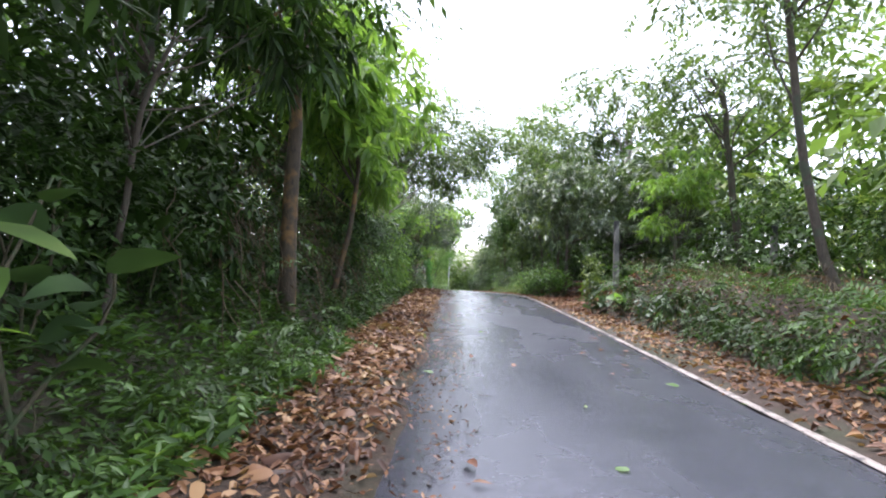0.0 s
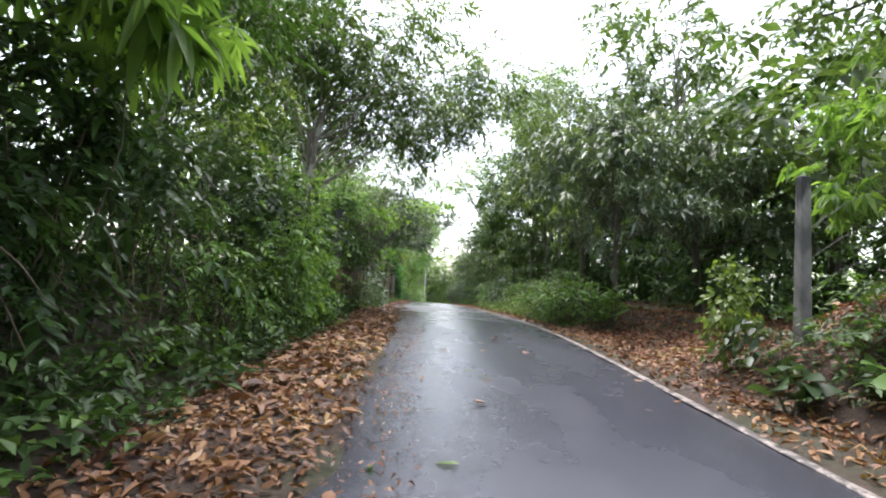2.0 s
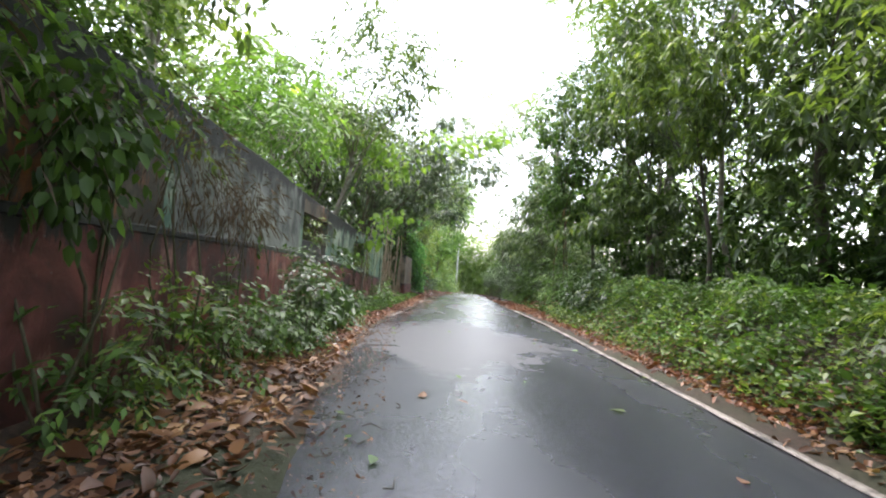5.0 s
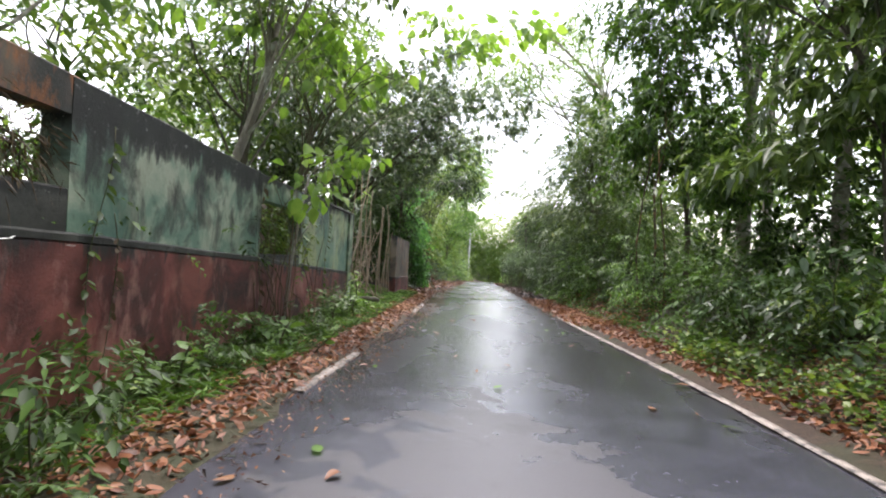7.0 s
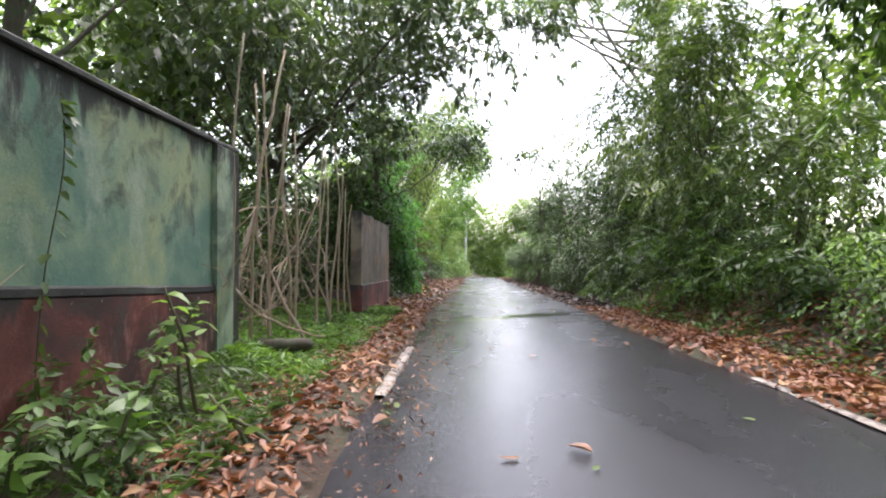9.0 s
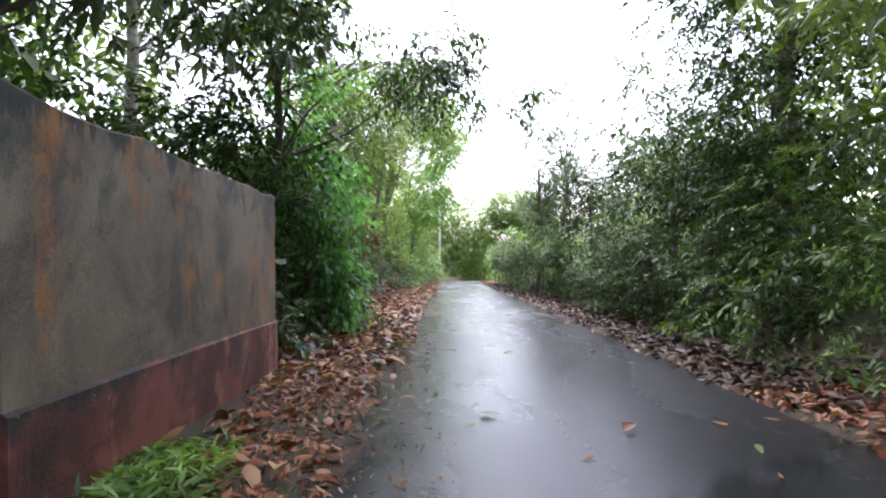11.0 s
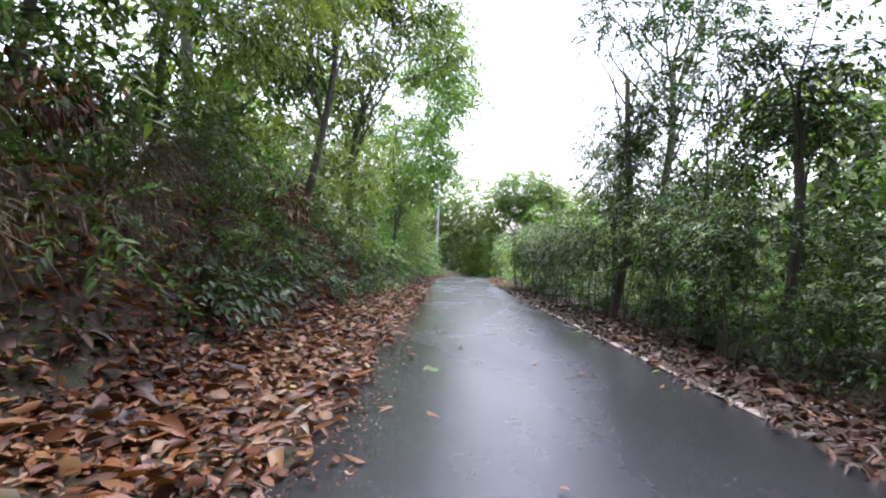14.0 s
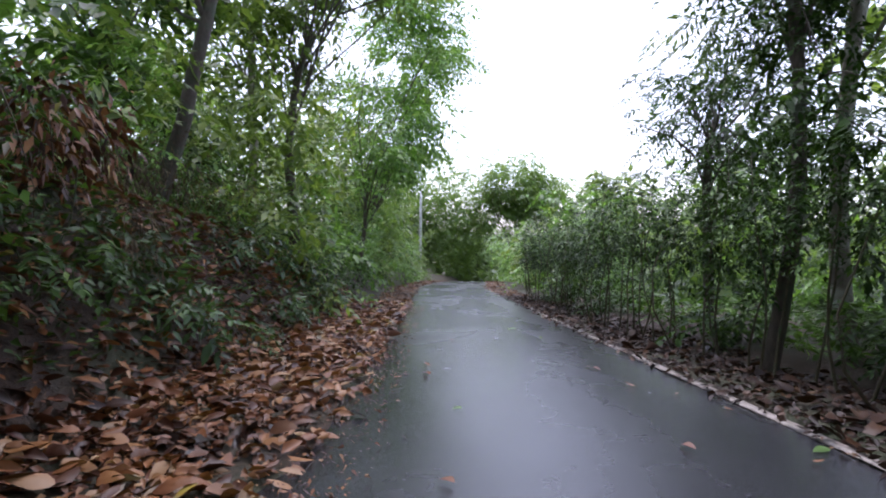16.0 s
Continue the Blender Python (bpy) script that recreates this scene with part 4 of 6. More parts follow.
tree("tree", "dense tall tree above the creeper bank", 6.1, 34.4, (0.12, -0.3, 0.1, 3.4), [(-0.3, 0.0, 3.6, 1.5, 2.0, 1.6), (-0.6, 0.6, 5.6, 1.7, 1.9, 1.5), (0.4, 0.8, 7.2, 1.5, 1.7, 1.2), (-0.4, 0.4, 1.8, 1.3, 2.0, 1.2)], 430, 40, 0.26, 0.19, 0.34, LEAF_GREY, BARK, style="whorl", droop=0.6, curl=0.4, seed=38)
tree("tree", "young tree with hanging yellow-green leaf clusters", 5.7, 30.6, (0.06, -0.2, 0.2, 3.0), [(-0.5, 0.6, 4.2, 0.9, 1.2, 0.7), (-0.3, -1.2, 5.0, 1.0, 1.2, 0.6), (-0.8, 1.6, 5.4, 0.9, 1.0, 0.6), (-0.4, -0.4, 3.0, 0.6, 0.9, 0.5)], 190, 28, 0.22, 0.17, 0.34, LEAF_YELLOW, BARK, style="whorl", droop=0.8, curl=0.5, seed=46)
tree("tree", "slim tree with several thin brown trunks and hanging leaves", 4.5, 38.6, (0.034, 0.1, 0.1, 3.0), [(0.3, 0.2, 3.8, 1.3, 1.8, 1.4), (0.0, 1.0, 5.2, 1.3, 1.6, 1.2), (0.8, -1.0, 2.8, 1.1, 1.2, 1.0), (0.3, 0.4, 6.8, 1.3, 1.6, 1.1)], 400, 42, 0.26, 0.15, 0.38, LEAF_MID, BARK_ORANGE, seed=39, stems=3, style="whorl", droop=0.7)
tree("tree", "feathery grey-green tree arching to the lane", 4.7, 44.0, (0.07, -0.2, 0.0, 2.2), [(-0.3, 0.0, 2.6, 1.2, 1.7, 1.5), (0.2, 0.8, 3.7, 1.2, 1.6, 1.1), (0.6, -1.0, 2.2, 1.2, 1.2, 1.2), (-0.1, 0.6, 4.9, 0.9, 1.2, 1.0), (-0.6, 0.2, 3.6, 0.8, 1.2, 0.8)], 230, 90, 0.26, 0.135, 0.3, LEAF_GREY, STEM, style="frond", droop=0.3, seed=41)
tree("tree", "feathery grey-green tree arching to the lane", 5.6, 47.0, (0.07, -0.2, 0.0, 2.4), [(-0.2, 0.0, 3.2, 1.2, 1.6, 1.5), (0.4, 0.5, 4.6, 1.0, 1.2, 1.0), (0.1, 0.2, 5.9, 0.9, 1.0, 0.9), (-0.3, 0.4, 7.2, 0.8, 1.0, 0.8)], 210, 90, 0.26, 0.135, 0.3, LEAF_GREY, STEM, style="frond", droop=0.3, seed=42)
tree("tree", "dark bushy tree by the lane", 5.6, 53.0, (0.09, -0.1, 0.1, 2.0), [(0.0, 0.0, 2.6, 1.4, 2.0, 1.5), (0.5, 1.2, 3.4, 1.5, 1.6, 1.1), (0.3, -1.2, 3.0, 1.4, 1.5, 1.2)], 420, 60, 0.26, 0.105, 0.45, LEAF_DARK_SHADED, BARK, seed=43)
tree("tree", "tall forked tree with thin feathery foliage", 5.7, 63.0, (0.13, 0.0, 0.2, 5.4), [(0.0, 0.2, 6.6, 1.5, 1.6, 1.2), (-0.7, 0.6, 8.2, 1.2, 1.4, 0.8), (0.9, -0.4, 8.6, 1.2, 1.3, 0.9), (-0.2, 0.0, 4.2, 1.2, 1.2, 0.8)], 95, 80, 0.26, 0.12, 0.3, LEAF_GREY, BARK_PALE, style="frond", seed=44)
tree("tree", "dark leafy tree in the sapling hedge", 4.35, 62.5, (0.1, 0.15, 0.1, 5.0), [(0.4, 0.0, 3.0, 0.9, 1.2, 1.3), (0.5, 0.3, 4.8, 1.1, 1.2, 1.2), (0.3, 0.4, 6.6, 1.0, 1.0, 1.0)], 240, 50, 0.26, 0.1, 0.44, LEAF_DARK_SHADED, BARK, seed=47)
tree("tree", "dark leafy tree in the sapling hedge", 5.2, 60.6, (0.08, 0.0, 0.0, 2.0), [(0.0, 0.0, 2.6, 1.0, 1.2, 1.0), (-0.2, -0.8, 4.4, 1.0, 1.2, 0.9)], 200, 42, 0.22, 0.1, 0.44, LEAF_DARK_SHADED, BARK, seed=45)

tree("tree", "tall leafy tree leaning over the lane", 6.3, 41.3, (0.08, -0.6, 0.6, 4.6), [(-0.7, -0.8, 3.4, 1.3, 1.5, 1.5), (-0.6, -0.6, 5.6, 1.4, 1.6, 1.6), (-1.2, -0.6, 7.6, 1.6, 1.6, 1.4), (0.4, -0.6, 8.8, 1.6, 1.7, 1.3)], 430, 44, 0.28, 0.15, 0.42, LEAF_MID, BARK, seed=48)
tree("tree", "pale tall tree rising above the lane", 7.2, 40.5, (0.2, -0.3, 0.2, 8.0), [(-0.6, 0.0, 9.0, 2.2, 2.4, 1.8), (-1.2, 0.6, 11.6, 2.2, 2.2, 1.6), (0.8, 0.0, 13.2, 2.0, 2.0, 1.4)], 240, 42, 0.38, 0.2, 0.45, LEAF_FAR_HAZE, BARK_PALE, seed=49)
tree("tree", "pale tall tree rising above the lane", 6.9, 31.8, (0.08, -0.3, 0.2, 7.0), [(-0.6, 0.0, 8.0, 1.8, 2.0, 1.5), (-1.4, 0.6, 9.6, 1.8, 2.0, 1.3)], 190, 42, 0.34, 0.18, 0.45, LEAF_GREY, BARK_PALE, seed=50)

tree("tree", "very tall open tree arching high over the lane", 6.7, 50.6, (0.24, -0.6, 0.2, 8.5), [(-2.6, 0.0, 9.2, 2.4, 2.6, 1.4), (-3.8, 1.2, 10.8, 2.4, 2.4, 1.3), (-0.4, -0.6, 11.4, 2.4, 2.2, 1.5), (-5.2, 0.5, 9.8, 2.2, 2.4, 1.1)], 330, 36, 0.38, 0.16, 0.42, LEAF_FAR_HAZE, BARK_PALE, seed=60, limbs=22)
tree("tree", "dark dense tree behind the living fence", 5.3, 58.6, (0.1, 0.1, 0.1, 3.2), [(0.0, 0.0, 3.0, 1.1, 1.5, 1.2), (0.2, 0.4, 3.4, 0.9, 1.2, 0.9)], 150, 50, 0.27, 0.1, 0.44, LEAF_DARK_SHADED, BARK, seed=61)
tree("tree", "dark dense tree behind the living fence", 5.5, 65.6, (0.1, 0.1, 0.1, 3.4), [(0.0, 0.0, 3.4, 1.1, 1.4, 1.5), (0.2, 0.4, 3.6, 0.9, 1.1, 0.8)], 190, 50, 0.27, 0.1, 0.44, LEAF_DARK_SHADED, BARK, seed=62)
tree("tree", "dark bushy tree by the lane", 5.9, 50.0, (0.1, -0.2, 0.1, 2.4), [(-0.2, 0.0, 3.0, 1.5, 1.8, 1.5), (0.0, 0.8, 4.6, 1.5, 1.7, 1.2), (-1.1, -1.8, 4.9, 1.3, 1.7, 1.1)], 360, 60, 0.26, 0.105, 0.48, LEAF_DARK_SHADED, BARK, seed=63)

# ---- trees on the leaf-strewn bank ----
tree("tree", "creeper-hung tree hanging over the verge", -2.3, 49.2, (0.1, 0.2, 0.2, 3.4), [(0.1, 0.0, 3.0, 0.9, 1.7, 1.6), (-0.5, 0.4, 5.2, 1.5, 2.0, 1.5), (0.6, 1.0, 6.2, 1.5, 1.6, 1.1), (2.2, 2.6, 4.5, 1.3, 1.4, 0.6), (3.6, 3.4, 3.9, 1.5, 1.4, 0.4)], 350, 44, 0.25, 0.17, 0.4, LEAF_DARK_SHADED, BARK, seed=51)
tree("tree", "bank tree with a grey trunk behind the undergrowth", -3.9, 57.0, (0.08, 0.5, 0.2, 3.4), [(1.4, 0.0, 4.8, 1.6, 1.9, 1.4), (2.0, -0.8, 4.0, 1.2, 1.3, 0.9), (1.0, 0.4, 2.6, 1.2, 1.8, 0.9)], 190, 44, 0.3, 0.14, 0.42, LEAF_MID, BARK, seed=52)
tree("tree", "bank tree with feathery foliage", -3.6, 59.5, (0.08, 0.3, 0.1, 3.6), [(0.9, 0.0, 4.4, 1.5, 1.7, 1.3), (1.2, 0.8, 6.0, 1.3, 1.5, 1.0), (2.0, 1.6, 4.8, 1.2, 1.5, 1.0), (1.2, -0.6, 2.8, 1.0, 1.6, 0.9)], 240, 80, 0.26, 0.12, 0.3, LEAF_YELLOW, BARK, style="frond", seed=53)
tree("tree", "leaning bank tree with a dark trunk", -2.6, 64.0, (0.12, 0.75, 0.6, 4.6), [(0.6, 0.6, 6.0, 1.6, 1.8, 1.4), (0.5, 1.6, 7.4, 1.5, 1.6, 1.2), (-0.6, 0.0, 4.6, 1.2, 1.4, 0.9)], 240, 44, 0.3, 0.17, 0.42, LEAF_DARK_SHADED, BARK, seed=54)
tree("tree", "leaning bank tree with a dark trunk", -2.0, 69.5, (0.15, 0.1, 0.6, 5.0), [(0.2, 0.6, 6.6, 1.5, 1.7, 1.5), (0.6, 1.4, 8.4, 1.4, 1.6, 1.3), (0.0, 0.2, 4.8, 1.2, 1.5, 1.0), (2.2, 1.0, 7.4, 1.5, 1.5, 1.2), (2.0, 1.4, 9.4, 1.6, 1.6, 1.3), (1.8, 1.2, 11.2, 1.5, 1.6, 1.1)], 430, 44, 0.3, 0.18, 0.42, LEAF_YELLOW, BARK, seed=55)
tree("tree", "light green roadside tree before the bend", -1.2, 75.5, (0.1, 0.2, 0.2, 3.0), [(0.2, 0.0, 2.8, 1.1, 2.2, 2.0), (1.0, 1.0, 5.6, 1.8, 2.2, 1.8), (1.8, 2.4, 8.4, 2.2, 2.4, 1.9), (2.4, 3.0, 11.2, 2.0, 2.2, 1.5)], 420, 40, 0.36, 0.24, 0.42, LEAF_BRIGHT, BARK, seed=56)
tree("tree", "tall tree before the bend, its leaf colour paled for haze", -1.4, 83.0, (0.14, 0.3, 0.2, 4.0), [(0.3, 0.0, 3.2, 1.3, 2.4, 2.4), (1.2, 1.0, 7.0, 2.2, 2.4, 2.2), (2.4, 1.6, 10.4, 2.4, 2.4, 2.0)], 300, 40, 0.4, 0.28, 0.42, LEAF_FAR_HAZE, BARK, seed=57)
tree("tree", "hazy round-headed tree above the bend", 11.0, 109.0, (0.3, 0.0, 0.0, 5.0), [(0.0, 0.0, 9.5, 3.6, 3.4, 3.4), (2.6, 0.5, 7.4, 3.0, 3.0, 2.6), (-2.4, 0.5, 6.6, 2.4, 2.6, 2.6)], 760, 44, 0.5, 0.34, 0.5, LEAF_FAR_HAZE, BARK, seed=58)

# ---- shrubs and creepers ----
# kinds of bush: words, leaf, style, clumps per square metre of front, leaves per clump, leaf length, width to length, droop, fineness
KINDS = {
    "dark": ("dark small-leaved bush", LEAF_DARK_SHADED, "spray", 34, 40, 0.085, 0.45, 0.15, 0),
    "mid": ("green small-leaved bush", LEAF_MID, "spray", 34, 40, 0.08, 0.5, 0.15, 0),
    "broad": ("bush with broad bluish-green leaves", LEAF_BLUE, "spray", 26, 30, 0.125, 0.5, 0.3, 1),
    "bright": ("light green leafy bush", LEAF_BRIGHT, "spray", 28, 36, 0.095, 0.42, 0.3, 0),
    "lance": ("bush with rosettes of narrow drooping leaves", LEAF_MID, "whorl", 24, 24, 0.17, 0.26, 0.5, 0),
    "darklance": ("shaded bush with narrow glossy leaves", LEAF_DARK_SHADED, "whorl", 24, 24, 0.17, 0.28, 0.5, 0),
    "fern": ("ferny bush with feathery fronds", LEAF_MID, "frond", 20, 36, 0.10, 0.3, 0.2, 0),
    "vine": ("light green creeper with small heart-shaped leaves", LEAF_SOFT, "blade", 40, 24, 0.08, 0.75, 0.6, 1),
    "heart": ("creeper with hanging heart-shaped leaves", LEAF_MID, "blade", 40, 24, 0.095, 0.72, 0.9, 1),
    "ivy": ("creeper with large hanging heart-shaped leaves", LEAF_IVY, "blade", 66, 24, 0.104, 0.76, 1.2, 1),
    "yellow": ("yellow-green leafy bush", LEAF_YELLOW, "spray", 28, 36, 0.09, 0.45, 0.3, 0),
    "dry": ("withered brown tangle of creeper", DEAD_VINE, "blade", 26, 34, 0.1, 0.12, 0.9, 0),
    "withered": ("hanging tangle of withered brown leaves", DRY_DARK, "blade", 26, 18, 0.11, 0.4, 1.2, 0),
    "far": ("pale green bush", LEAF_FAR_HAZE, "spray", 14, 34, 0.2, 0.45, 0.2, 0),
}
seed = 100


def bush_meshes(r, kind, x, y, half, tall, dense, big, lift, seed):
    """Leaves of one bush, in world coordinates."""
    words, leaf, style, thick, per, length, ratio, droop, fine = KINDS[kind]
    g = np.random.default_rng(seed)
    hx, hy, h = half[0] * r.uniform(0.75, 1.25), half[1] * r.uniform(0.8, 1.25), r.uniform(*tall)
    n = int(0.135 * thick * dense / big ** 2 * (hy * h * 2 + hx * hy) ** 0.9) + 6
    c, d = clumps_in(g, [(x, y, h * 0.5, hx, hy, h * 0.55), (x + 0.3 * hx, y - 0.35 * hy, h * 0.35, hx * 0.75, hy * 0.75, h * 0.4)], n)
    c[:, 2] = np.maximum(c[:, 2], 0.06) + land(c[:, 0], c[:, 1])
    return foliage(g, c, d, per, 0.16 * big, length * big * r.uniform(1.35, 1.85), ratio, style, droop, 0.3, fine)


def thicket(y0, y1, xfun, half, tall, kinds, count, where, jitter=0.3, lift=0.0, dense=1.0, big=1.0, joined=False):
    """Bushes of several kinds along a stretch of the lane. half: half widths across and along; tall: least and greatest height.
    joined: a belt of growth too far off to tell its bushes apart, one object for each kind of leaf."""
    global seed
    belts = {}
    for i in range(count):
        seed += 1
        r = random.Random(seed)
        kind = kinds[r.randrange(len(kinds))]
        words, leaf, style, thick, per, length, ratio, droop, fine = KINDS[kind]
        y = y0 + (y1 - y0) * (i + r.uniform(0.15, 0.85)) / count
        if joined:
            belts.setdefault(kind, []).append(bush_meshes(r, kind, xfun(y) + r.uniform(-jitter, jitter), y, half, tall, dense, big, lift, seed))
            continue
        k = r.uniform(0.75, 1.25)
        h = r.uniform(*tall)
        hx, hy = half[0] * k, half[1] * r.uniform(0.8, 1.25)
        n = int(0.35 * thick * dense / big ** 2 * (hy * h * 2 + hx * hy) ** 0.9) + 6
        shrub("creeper" if kind in ("heart", "dry", "vine", "ivy", "withered") else "shrub", words + " " + where, xfun(y) + r.uniform(-jitter, jitter), y, (hx, hy, h), n, per, 0.15 * big, length * big * r.uniform(0.9, 1.25), ratio, leaf, style, droop, 0.3, fine, seed, lift, category="creeper" if kind in ("heart", "dry", "vine", "ivy", "withered") else "shrub")
    for kind, pieces in belts.items():
        v, f = join(pieces)
        tagged(put_mesh("undergrowth", tri_mesh("undergrowth", v, f), KINDS[kind][1]), KINDS[kind][0].replace("bush", "undergrowth") + " " + where, "undergrowth", kind="stuff")


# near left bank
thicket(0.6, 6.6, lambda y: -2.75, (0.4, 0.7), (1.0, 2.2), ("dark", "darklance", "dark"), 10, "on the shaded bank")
thicket(0.8, 5.4, lambda y: -1.6, (0.3, 0.4), (0.2, 0.5), ("mid", "mid", "fern", "dark"), 11, "low on the verge", 0.25)
thicket(6.2, 12.5, lambda y: -2.5, (0.4, 0.7), (1.0, 2.4), ("dark", "fern", "darklance", "mid", "dry"), 12, "on the earth bank", 0.2)
thicket(6.5, 14, lambda y: -1.7, (0.25, 0.5), (0.25, 0.6), ("dark", "fern", "mid"), 10, "at the foot of the bank", 0.15)
thicket(10.5, 18.5, lambda y: -2.2, (0.5, 0.8), (1.6, 3.4), ("mid", "broad", "bright", "broad", "lance", "yellow"), 15, "crowding the bank")
thicket(13.5, 18, lambda y: -1.75, (0.3, 0.6), (0.7, 1.5), ("mid", "bright", "bright"), 8, "on the bank", 0.15)
thicket(17.5, 21.5, lambda y: -1.75, (0.35, 0.6), (0.6, 1.4), ("broad", "mid", "bright"), 7, "against the old wall", 0.2)
thicket(22.5, 25.5, lambda y: wall_x(y) + 0.4, (0.3, 0.6), (0.5, 1.1), ("mid", "yellow", "dry"), 4, "against the old wall", 0.1)
thicket(20.4, 24.6, lambda y: wall_x(y) - 0.15, (0.3, 0.7), (2.5, 3.1), ("mid", "bright", "lance", "yellow"), 5, "spilling over the old wall", 0.1, lift=1.5)
thicket(20.4, 25.4, lambda y: wall_x(y) + 0.22, (0.22, 0.5), (1.6, 2.7), ("heart", "vine", "dry", "dry"), 5, "hanging over the old wall", 0.06, lift=1.2, dense=0.7)
thicket(15.4, 18.6, lambda y: -1.5, (0.3, 0.5), (1.4, 2.7), ("vine", "vine", "bright"), 7, "draped over the bank", 0.1)
# right side
thicket(4.6, 9.6, lambda y: 4.15, (0.45, 0.55), (0.4, 0.75), ("dark", "mid", "dark", "darklance"), 8, "on the leafy bank", 0.3)
thicket(2, 13.5, lambda y: 5.0, (0.5, 0.6), (0.2, 0.5), ("dark", "dry", "mid", "dry", "fern"), 15, "on the leafy bank", 0.5)
thicket(10.5, 14.2, lambda y: 4.2, (0.4, 0.45), (0.25, 0.5), ("mid", "broad", "dark"), 6, "beside the dirt entrance", 0.3)
thicket(2, 17, lambda y: 8.0, (0.9, 1.2), (1.0, 2.6), ("mid", "yellow", "dark", "bright", "fern"), 16, "behind the fence", 0.9, joined=True)
thicket(21, 24.5, lambda y: 4.3, (0.5, 0.6), (0.6, 1.2), ("yellow", "bright", "mid"), 6, "on the grassy verge", 0.25)
thicket(18.5, 41, lambda y: 7.0, (0.8, 1.1), (1.4, 2.8), ("dark", "dark", "mid", "darklance"), 18, "under the trees", 0.6, joined=True)
thicket(24.5, 33.5, lambda y: 4.8, (0.55, 0.7), (0.25, 0.6), ("bright", "mid", "yellow", "mid"), 14, "on the overgrown mound", 0.5, dense=1.1)
thicket(32.5, 41, lambda y: 4.3, (0.45, 0.7), (0.7, 1.7), ("mid", "dark", "broad", "dark", "bright"), 11, "on the red earth bank", 0.3)
thicket(41, 49, lambda y: 4.2, (0.5, 0.7), (0.8, 1.8), ("mid", "broad", "fern", "bright"), 12, "by the verge", 0.35)
thicket(41.5, 48.5, lambda y: 4.9, (0.7, 0.9), (2.0, 3.2), ("fern", "fern", "mid"), 7, "arching over the verge", 0.4)
thicket(48.5, 57.5, lambda y: 4.5, (0.5, 0.8), (0.9, 2.6), ("dark", "dark", "darklance", "dark"), 18, "above the leafy verge", 0.4, big=0.8)
thicket(49, 57.5, lambda y: 5.8, (0.8, 1.0), (2.0, 3.4), ("dark", "mid", "dark"), 9, "above the leafy verge", 0.4, joined=True)
# wall and beyond
thicket(25.8, 30.4, lambda y: wall_x(y) + 0.5, (0.35, 0.55), (0.4, 0.9), ("mid", "fern", "dark"), 7, "against the red plinth", 0.12, dense=0.7)
thicket(28.9, 30.7, lambda y: wall_x(y) - 0.3, (0.12, 0.4), (1.85, 2.05), ("yellow", "dry", "yellow"), 4, "hanging in the wall opening", 0.05, lift=1.3)
thicket(34.2, 35.8, lambda y: wall_x(y) - 0.32, (0.15, 0.4), (1.6, 2.1), ("dry", "dark", "yellow", "dry"), 5, "tangled in the wall opening", 0.05, lift=0.7)
thicket(26.0, 28.9, lambda y: wall_x(y) + 0.55, (0.4, 0.5), (0.9, 1.3), ("broad", "mid", "broad"), 5, "beside the red plinth", 0.08, dense=0.8)
thicket(30.5, 38.5, lambda y: wall_x(y) + 0.3, (0.2, 0.4), (0.2, 0.5), ("mid", "bright", "fern"), 10, "along the wall foot", 0.1)
thicket(28.9, 35.7, lambda y: wall_x(y) - 0.6, (0.4, 0.7), (1.3, 2.3), ("bright", "mid", "yellow"), 8, "behind the wall", 0.2)
thicket(39.5, 47, lambda y: -3.3, (0.7, 0.9), (1.0, 2.4), ("mid", "dark", "broad"), 9, "behind the stakes", 0.4, joined=True)
thicket(46.6, 49.2, lambda y: -2.6, (0.45, 0.6), (1.6, 3.4), ("dark", "broad", "dark"), 8, "in the shaded hollow behind the verge", 0.2)
thicket(49.0, 51.3, lambda y: -1.85, (0.4, 0.5), (1.8, 3.8), ("ivy", "broad", "ivy", "dark"), 7, "hanging over the verge", 0.15)
thicket(49.3, 50.9, lambda y: -1.4, (0.25, 0.35), (0.6, 2.2), ("ivy", "broad", "ivy"), 6, "at the verge", 0.12)
thicket(47.0, 49.0, lambda y: -1.75, (0.2, 0.3), (0.3, 0.8), ("broad", "dark"), 4, "at the edge of the hollow", 0.15)
# leaf-strewn bank
thicket(51.5, 66, lambda y: float(road_left(y)) - 2.45, (0.4, 0.6), (0.5, 1.2), ("withered", "mid", "dry", "dry", "mid", "withered"), 18, "on the leaf-strewn bank", 0.3)
thicket(51.2, 62, lambda y: float(road_left(y)) - 1.9, (0.25, 0.45), (0.4, 1.0), ("withered", "dry", "dry", "mid", "fern", "withered"), 16, "hanging down the bank face", 0.15)
thicket(56.5, 70, lambda y: float(road_left(y)) - 1.6, (0.3, 0.45), (0.3, 0.75), ("broad", "dark", "broad", "dark"), 15, "at the foot of the bank", 0.25)
thicket(52.5, 62, lambda y: -3.2, (0.6, 0.9), (1.2, 2.8), ("dark", "mid", "fern", "mid", "yellow"), 12, "on top of the bank", 0.4)
thicket(62, 73, lambda y: -3.2, (0.6, 0.9), (1.2, 3.0), ("bright", "mid", "fern", "bright", "yellow"), 11, "on top of the bank", 0.5)
thicket(65, 94, lambda y: float(road_left(y)) - 2.0, (0.7, 1.2), (1.6, 3.6), ("bright", "mid", "bright", "yellow"), 19, "by the far lane", 0.4, big=1.4, joined=True)
thicket(71, 102, lambda y: float(road_right(y)) + 2.0, (1.1, 1.5), (2.0, 3.8), ("bright", "yellow", "bright"), 20, "on the inside of the bend", 0.7, big=1.7, joined=True)
